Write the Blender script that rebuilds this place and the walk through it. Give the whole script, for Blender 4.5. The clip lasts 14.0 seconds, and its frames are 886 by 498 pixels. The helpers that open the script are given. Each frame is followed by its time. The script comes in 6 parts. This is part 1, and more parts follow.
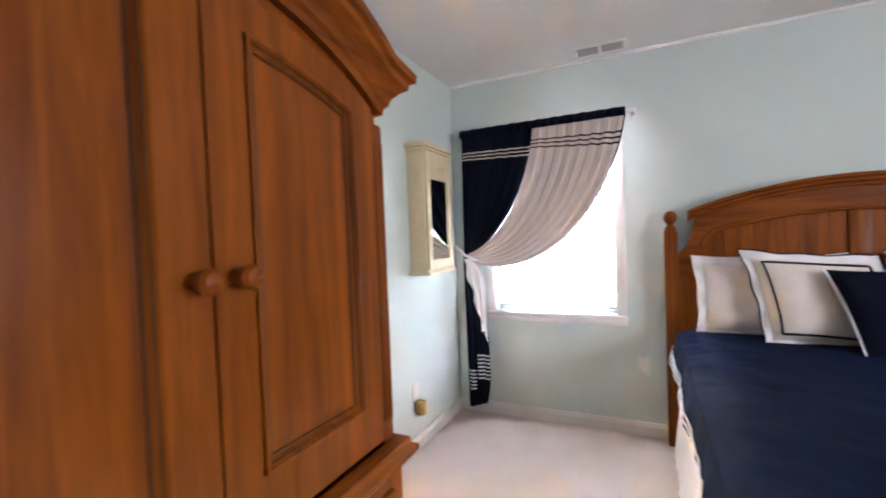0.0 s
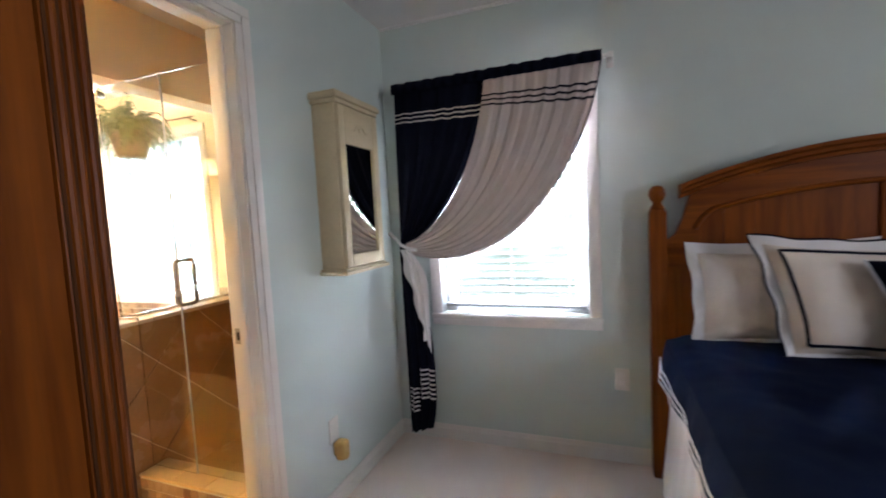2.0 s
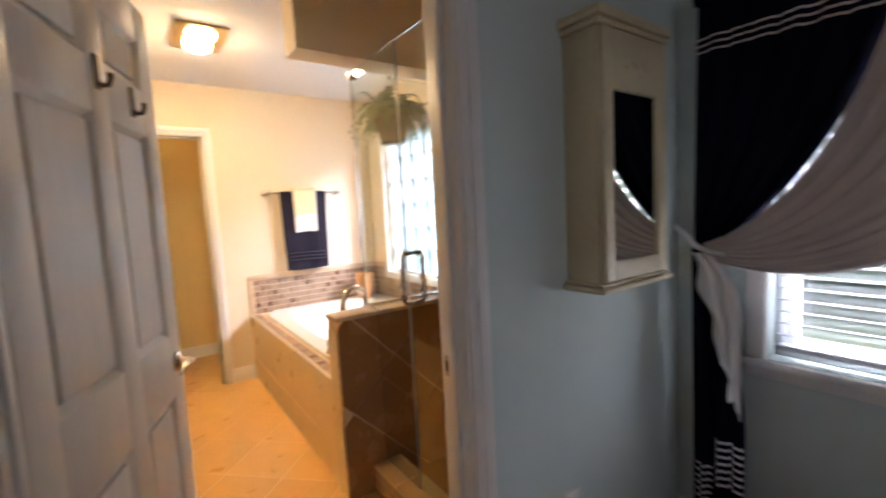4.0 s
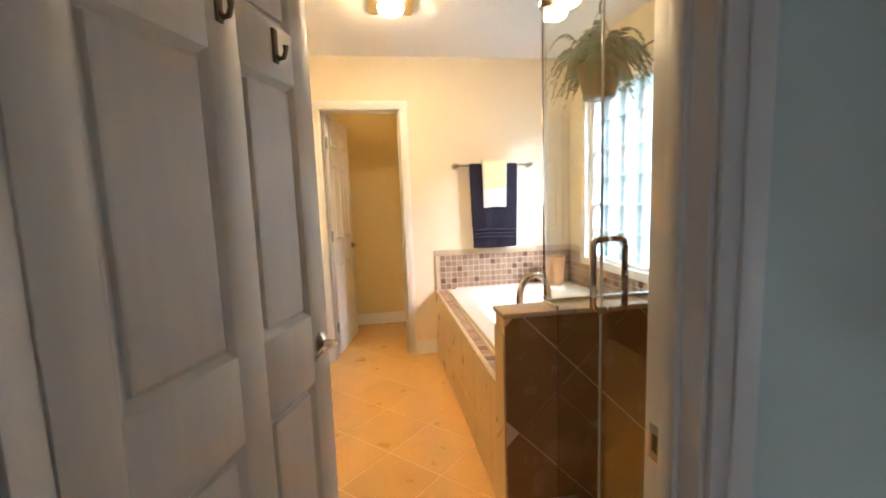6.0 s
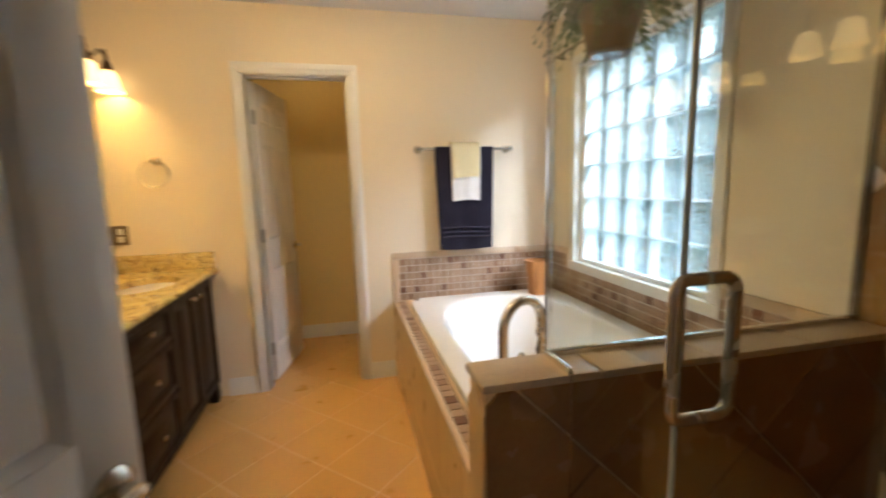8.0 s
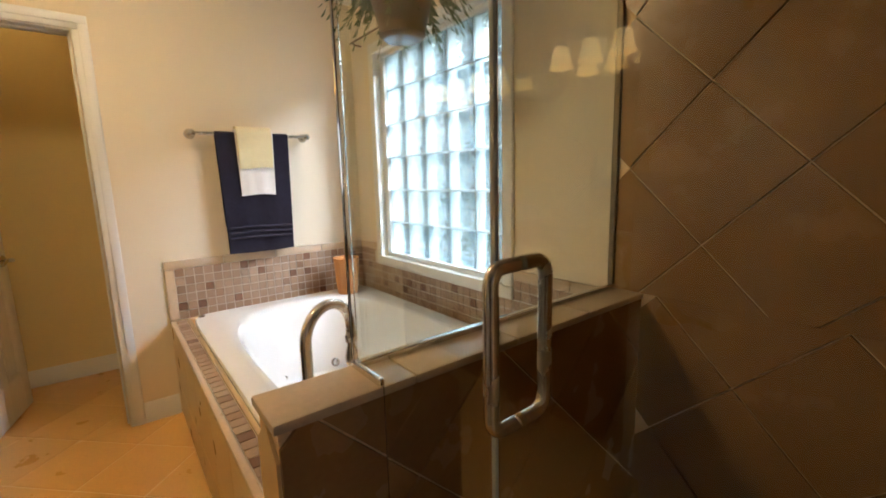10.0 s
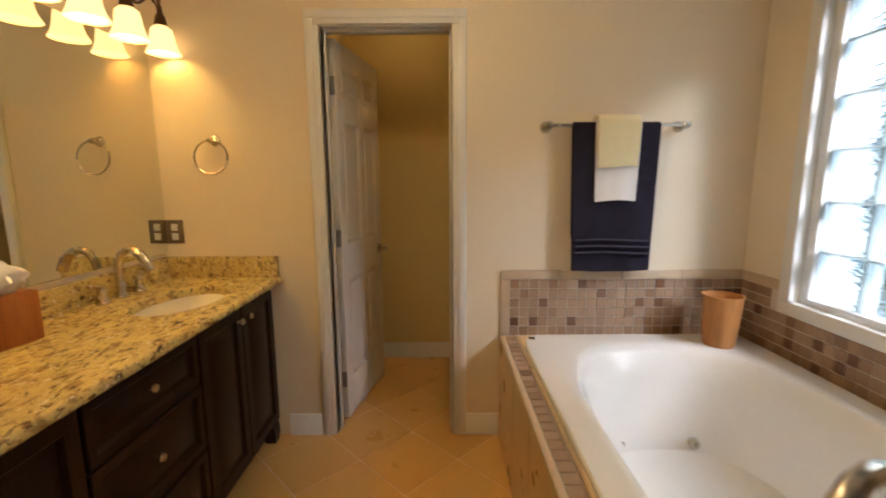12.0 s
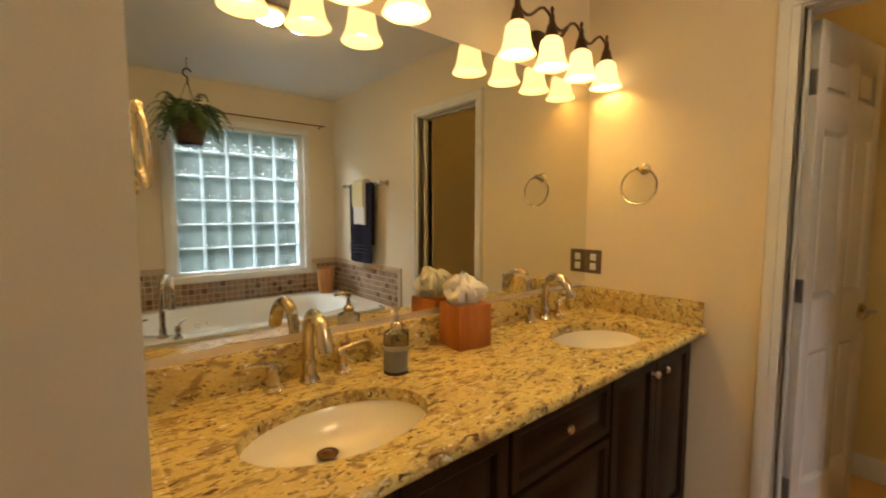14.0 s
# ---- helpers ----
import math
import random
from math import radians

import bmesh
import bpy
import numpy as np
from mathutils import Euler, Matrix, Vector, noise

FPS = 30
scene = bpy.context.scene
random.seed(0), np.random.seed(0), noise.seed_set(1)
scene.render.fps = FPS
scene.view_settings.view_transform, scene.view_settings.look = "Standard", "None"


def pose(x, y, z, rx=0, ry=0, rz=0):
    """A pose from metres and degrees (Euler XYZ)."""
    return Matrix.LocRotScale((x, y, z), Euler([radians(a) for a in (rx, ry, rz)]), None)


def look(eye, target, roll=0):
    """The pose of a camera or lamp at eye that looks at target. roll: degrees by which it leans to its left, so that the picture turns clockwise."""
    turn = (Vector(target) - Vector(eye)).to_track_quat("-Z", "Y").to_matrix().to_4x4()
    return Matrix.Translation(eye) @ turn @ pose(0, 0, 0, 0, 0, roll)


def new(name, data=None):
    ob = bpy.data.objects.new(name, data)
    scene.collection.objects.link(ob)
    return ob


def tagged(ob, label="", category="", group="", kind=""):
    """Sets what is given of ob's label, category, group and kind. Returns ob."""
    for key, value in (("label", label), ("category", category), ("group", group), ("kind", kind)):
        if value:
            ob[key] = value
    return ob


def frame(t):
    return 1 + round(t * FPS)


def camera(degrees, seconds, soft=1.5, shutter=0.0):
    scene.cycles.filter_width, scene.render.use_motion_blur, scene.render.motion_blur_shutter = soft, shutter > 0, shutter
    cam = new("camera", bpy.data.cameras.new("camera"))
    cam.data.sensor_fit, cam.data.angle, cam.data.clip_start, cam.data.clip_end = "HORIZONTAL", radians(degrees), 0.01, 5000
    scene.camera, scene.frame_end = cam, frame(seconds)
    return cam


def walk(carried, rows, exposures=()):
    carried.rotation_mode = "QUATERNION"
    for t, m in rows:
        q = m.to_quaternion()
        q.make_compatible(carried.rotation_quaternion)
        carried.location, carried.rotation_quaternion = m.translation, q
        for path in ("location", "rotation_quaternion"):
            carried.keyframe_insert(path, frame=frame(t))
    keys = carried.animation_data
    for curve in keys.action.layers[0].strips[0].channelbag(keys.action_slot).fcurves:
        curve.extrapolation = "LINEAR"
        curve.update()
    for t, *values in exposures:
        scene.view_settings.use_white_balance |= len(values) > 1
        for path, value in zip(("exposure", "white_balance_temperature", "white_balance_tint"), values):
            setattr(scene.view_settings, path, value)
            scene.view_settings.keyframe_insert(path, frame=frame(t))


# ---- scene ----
cam = camera(92.3, 14.0, 1.8, 0.4)
PATH = [
    (0, (0.103, 0.397, 1.316), (-0.76, 2.201, 1.261), -2.2),
    (0.5, (0.147, 0.535, 1.32), (-0.497, 2.426, 1.226), -0.9),
    (1, (0.157, 0.687, 1.342), (-0.385, 2.605, 1.182), -0.8),
    (1.5, (0.069, 0.886, 1.326), (-0.404, 2.825, 1.205), -2.3),
    (2, (-0.02, 1.051, 1.324), (-0.714, 2.921, 1.177), -3.0),
    (2.5, (-0.085, 1.245, 1.331), (-1.044, 2.992, 1.167), -3.6),
    (3, (-0.151, 1.367, 1.335), (-1.379, 2.93, 1.117), -3.5),
    (3.5, (-0.264, 1.509, 1.33), (-1.602, 2.988, 1.185), -1.6),
    (4, (-0.351, 1.584, 1.357), (-1.976, 2.735, 1.175), -3.0),
    (4.2, (-0.363, 1.6, 1.382), (-2.121, 2.532, 1.183), -1.4),
    (6.3, (-0.817, 1.878, 1.317), (-2.793, 2.058, 1.07), -2.8),
    (6.5, (-0.884, 1.906, 1.32), (-2.867, 1.982, 1.07), -3.2),
    (7, (-1.082, 1.967, 1.338), (-3.067, 1.909, 1.1), -2.0),
    (7.5, (-1.208, 1.973, 1.334), (-3.184, 1.982, 1.027), -1.2),
    (8, (-1.354, 2.0, 1.323), (-3.286, 2.434, 1.035), -1.5),
    (8.2, (-1.406, 2.08, 1.326), (-3.265, 2.746, 1.008), -1.0),
    (10.3, (-1.53, 2.097, 1.29), (-3.088, 3.309, 0.968), -1.5),
    (10.5, (-1.59, 2.066, 1.29), (-3.275, 3.081, 0.927), -2.4),
    (11, (-1.845, 2.055, 1.291), (-3.737, 2.591, 0.929), -2.1),
    (11.5, (-2.014, 2.043, 1.307), (-3.974, 2.267, 0.978), -0.1),
    (12, (-2.162, 2.006, 1.32), (-4.138, 2.001, 1.01), -0.3),
    (12.5, (-2.278, 1.905, 1.318), (-4.236, 1.584, 1.063), -1.5),
    (13, (-2.314, 1.819, 1.317), (-4.099, 0.958, 1.05), -0.8),
    (13.5, (-2.341, 1.794, 1.296), (-3.832, 0.481, 1.065), -0.4),
    (14, (-2.324, 1.796, 1.321), (-3.614, 0.276, 1.157), 0.0),
]
EXPOSURES = [(0.0, 2.9, 6050.0, 20.0), (1.0, 2.4, 6050.0, 19.0), (1.5, 2.1, 6000.0, 19.0), (2.0, 1.75, 6000.0, 18.0), (2.5, 1.25, 5950.0, 17.0), (3.0, 0.85, 6000.0, 18.0), (3.5, 0.5, 6000.0, 20.0), (4.2, 0.35, 6100.0, 22.0), (6.3, 0.25, 5900.0, 13.0), (7.0, -0.05, 5750.0, 12.0), (7.5, -0.25, 5750.0, 12.0), (8.2, -0.55, 5900.0, 12.0), (10.3, -0.65, 6000.0, 13.0), (11.5, -1.0, 6200.0, 15.0), (12.5, -1.2, 6400.0, 14.0), (14.0, -1.05, 6550.0, 12.0)]
walk(cam, [(t, look(eye, target, roll)) for t, eye, target, roll in PATH], EXPOSURES)

# ---- world, sun, large lights ----
world = bpy.data.worlds.new("world")
scene.world = world
world.use_nodes = True
wn = world.node_tree.nodes
sky = wn.new("ShaderNodeTexSky")
sky.sky_type, sky.sun_disc, sky.sun_elevation, sky.sun_rotation = "NISHITA", False, radians(38), radians(200)
world.node_tree.links.new(sky.outputs[0], wn["Background"].inputs[0])
wn["Background"].inputs[1].default_value = 0.1


def lamp(name, kind, watts, colour, place, size=0.1, size_y=None, target=None):
    data = bpy.data.lights.new(name, kind)
    data.energy, data.color = watts, colour
    if kind == "AREA":
        data.shape, data.size, data.size_y = "RECTANGLE", size, size_y or size
    elif kind == "SUN":
        data.angle = size
    else:
        data.shadow_soft_size = size
    ob = new(name, data)
    ob.matrix_world = look(place, target) if target else Matrix.Translation(place)
    return ob


lamp("sun", "SUN", 1.0, (1.0, 0.97, 0.92), (0, 0, 10), radians(12), None, (2.2, -6.0, 4.0))
# daylight from the open sky outside the openings
lamp("daylight_bedroom", "AREA", 2300, (0.90, 0.94, 1.0), (-0.5, 5.6, 3.9), 2.6, 2.0, (-0.5, 3.3, 1.3))
lamp("daylight_bathroom", "AREA", 600, (1.0, 0.94, 0.90), (-3.45, 5.6, 3.9), 6.0, 2.0, (-3.45, 3.4, 1.3))
lamp("daylight_side_window", "AREA", 9, (1.0, 0.97, 0.96), (3.42, 0.6, 1.65), 1.5, 1.1, (0.3, 2.3, 0.0))

# ---- materials ----
def rgb(c, k=1.0):
    return (min(c[0] * k, 1), min(c[1] * k, 1), min(c[2] * k, 1), 1)


def mat(name, base, rough=0.5, metal=0.0, var=0.06, scale=3.0, fine=60.0, fvar=0.04, bump=0.0, stretch=(1, 1, 1), second=None,
        rand=0.0, emit=0.0, coat=0.0, trans=0.0, ior=1.45, rvar=0.08, sheen=0.0, distort=0.0, spec=0.5, ramp=(0.15, 0.85)):
    m = bpy.data.materials.new(name)
    m.use_nodes = True
    nt = m.node_tree
    b = nt.nodes["Principled BSDF"]
    link = nt.links.new
    co = nt.nodes.new("ShaderNodeTexCoord")
    mp = nt.nodes.new("ShaderNodeMapping")
    mp.inputs["Scale"].default_value = stretch
    link(co.outputs["Object"], mp.inputs[0])
    n1, n2 = nt.nodes.new("ShaderNodeTexNoise"), nt.nodes.new("ShaderNodeTexNoise")
    n1.inputs["Scale"].default_value, n2.inputs["Scale"].default_value = scale, fine
    n1.inputs["Detail"].default_value, n2.inputs["Detail"].default_value = 4, 3
    n1.inputs["Distortion"].default_value = distort
    link(mp.outputs[0], n1.inputs[0])
    link(mp.outputs[0], n2.inputs[0])
    r1 = nt.nodes.new("ShaderNodeValToRGB")
    r1.color_ramp.elements[0].position, r1.color_ramp.elements[1].position = ramp
    r1.color_ramp.elements[0].color = rgb(second) if second else rgb(base, 1 - var)
    r1.color_ramp.elements[1].color = rgb(base, 1 + var)
    link(n1.outputs[0], r1.inputs[0])
    r2 = nt.nodes.new("ShaderNodeMapRange")
    r2.inputs["To Min"].default_value, r2.inputs["To Max"].default_value = 1 - fvar * 2, 1 + fvar * 2
    link(n2.outputs[0], r2.inputs[0])
    mul = nt.nodes.new("ShaderNodeVectorMath")
    mul.operation = "SCALE"
    link(r1.outputs[0], mul.inputs[0])
    link(r2.outputs[0], mul.inputs["Scale"])
    out = mul
    if rand:
        oi = nt.nodes.new("ShaderNodeObjectInfo")
        r3 = nt.nodes.new("ShaderNodeMapRange")
        r3.inputs["To Min"].default_value, r3.inputs["To Max"].default_value = 1 - rand, 1 + rand
        link(oi.outputs["Random"], r3.inputs[0])
        out = nt.nodes.new("ShaderNodeVectorMath")
        out.operation = "SCALE"
        link(mul.outputs[0], out.inputs[0])
        link(r3.outputs[0], out.inputs["Scale"])
    link(out.outputs[0], b.inputs["Base Color"])
    rr = nt.nodes.new("ShaderNodeMapRange")
    rr.inputs["To Min"].default_value, rr.inputs["To Max"].default_value = max(rough - rvar, 0.01), min(rough + rvar, 1)
    link(n1.outputs[0], rr.inputs[0])
    link(rr.outputs[0], b.inputs["Roughness"])
    b.inputs["Metallic"].default_value = metal
    b.inputs["Specular IOR Level"].default_value = spec
    b.inputs["Coat Weight"].default_value = coat
    b.inputs["Coat Roughness"].default_value = 0.12
    b.inputs["Transmission Weight"].default_value = trans
    b.inputs["IOR"].default_value = ior
    b.inputs["Sheen Weight"].default_value = sheen
    if emit:
        b.inputs["Emission Color"].default_value = rgb(base)
        b.inputs["Emission Strength"].default_value = emit
    if bump:
        bp = nt.nodes.new("ShaderNodeBump")
        bp.inputs["Strength"].default_value, bp.inputs["Distance"].default_value = 1.0, bump
        link(n2.outputs[0], bp.inputs["Height"])
        link(bp.outputs[0], b.inputs["Normal"])
    return m


def granite_mat():
    m = mat("granite", (0.70, 0.545, 0.19), 0.14, var=0.15, scale=14, fine=120, fvar=0.10, rvar=0.05, second=(0.50, 0.37, 0.15))
    nt, link = m.node_tree, m.node_tree.links.new
    b = nt.nodes["Principled BSDF"]
    old = b.inputs["Base Color"].links[0].from_socket
    co = nt.nodes.new("ShaderNodeTexCoord")
    mp = nt.nodes.new("ShaderNodeMapping")
    mp.inputs["Scale"].default_value, mp.inputs["Rotation"].default_value = (0.75, 1.7, 1.3), (0, 0, 0.25)
    link(co.outputs["Object"], mp.inputs[0])
    for size, lo, hi, colour in ((24, 0.53, 0.62, (0.36, 0.25, 0.10, 1)), (38, 0.60, 0.68, (0.10, 0.062, 0.032, 1)), (75, 0.59, 0.66, (0.22, 0.14, 0.07, 1)), (55, 0.62, 0.68, (0.82, 0.74, 0.52, 1))):
        n = nt.nodes.new("ShaderNodeTexNoise")
        n.inputs["Scale"].default_value, n.inputs["Detail"].default_value, n.inputs["Distortion"].default_value = size, 3, 0.6
        link(mp.outputs[0], n.inputs[0])
        r = nt.nodes.new("ShaderNodeMapRange")
        r.inputs["From Min"].default_value, r.inputs["From Max"].default_value = lo, hi
        link(n.outputs[0], r.inputs[0])
        mix = nt.nodes.new("ShaderNodeMix")
        mix.data_type = "RGBA"
        link(r.outputs[0], mix.inputs["Factor"])
        link(old, mix.inputs[6])
        mix.inputs[7].default_value = colour
        old = mix.outputs[2]
    link(old, b.inputs["Base Color"])
    return m


def glass_mat(name, tint=(0.97, 0.99, 0.98), rough=0.0, wavy=0.0, ior=1.45):
    m = bpy.data.materials.new(name)
    m.use_nodes = True
    nt = m.node_tree
    nt.nodes.remove(nt.nodes["Principled BSDF"])
    g = nt.nodes.new("ShaderNodeBsdfGlass")
    g.inputs["Color"].default_value, g.inputs["Roughness"].default_value, g.inputs["IOR"].default_value = rgb(tint), rough, ior
    nt.links.new(g.outputs[0], nt.nodes["Material Output"].inputs[0])
    if wavy:
        co, n, mp = nt.nodes.new("ShaderNodeTexCoord"), nt.nodes.new("ShaderNodeTexNoise"), nt.nodes.new("ShaderNodeMapping")
        mp.inputs["Scale"].default_value = (1, 1, 2.2)
        n.inputs["Scale"].default_value, n.inputs["Detail"].default_value, n.inputs["Distortion"].default_value = 22, 1, 0.8
        bp = nt.nodes.new("ShaderNodeBump")
        bp.inputs["Strength"].default_value, bp.inputs["Distance"].default_value = 1.0, wavy
        nt.links.new(co.outputs["Object"], mp.inputs[0])
        nt.links.new(mp.outputs[0], n.inputs[0])
        nt.links.new(n.outputs[0], bp.inputs["Height"])
        nt.links.new(bp.outputs[0], g.inputs["Normal"])
    return m


def wood(name, base, dark, axis, rough=0.42, coat=0.02, grain=1.0):
    s = [16.0, 16.0, 16.0]
    s[axis] = 1.1
    return mat(name, base, rough, var=0.12, scale=1.4 * grain, fine=9, fvar=0.12, stretch=s, second=dark, coat=coat, spec=0.2, ramp=(0.3, 0.7), distort=0.7, bump=0.0006)


def block_glass_mat():
    """Pressed glass with level ripples that partly scatters the daylight."""
    m = glass_mat("block_glass", (0.88, 0.97, 1.0), 0.04, 0.004)
    nt = m.node_tree
    for n in nt.nodes:
        if n.bl_idname == "ShaderNodeMapping":
            n.inputs["Scale"].default_value = (0.7, 1, 4.0)
    t, mix = nt.nodes.new("ShaderNodeBsdfTranslucent"), nt.nodes.new("ShaderNodeMixShader")
    t.inputs[0].default_value = (0.74, 0.84, 0.90, 1)
    mix.inputs[0].default_value = 0.07
    glass = nt.nodes["Material Output"].inputs[0].links[0].from_socket
    nt.links.new(glass, mix.inputs[1])
    nt.links.new(t.outputs[0], mix.inputs[2])
    nt.links.new(mix.outputs[0], nt.nodes["Material Output"].inputs[0])
    return m


def lit_joint_mat():
    """White mortar and frosted block edges that pass daylight on, scattered."""
    m = mat("block_edge", (0.93, 0.96, 0.99), 0.5, var=0.03, trans=0.75, ior=1.12)
    nt = m.node_tree
    t, mix = nt.nodes.new("ShaderNodeBsdfTranslucent"), nt.nodes.new("ShaderNodeMixShader")
    t.inputs[0].default_value = (0.92, 0.96, 1.0, 1)
    mix.inputs[0].default_value = 0.5
    nt.links.new(nt.nodes["Principled BSDF"].outputs[0], mix.inputs[1])
    nt.links.new(t.outputs[0], mix.inputs[2])
    nt.links.new(mix.outputs[0], nt.nodes["Material Output"].inputs[0])
    return m


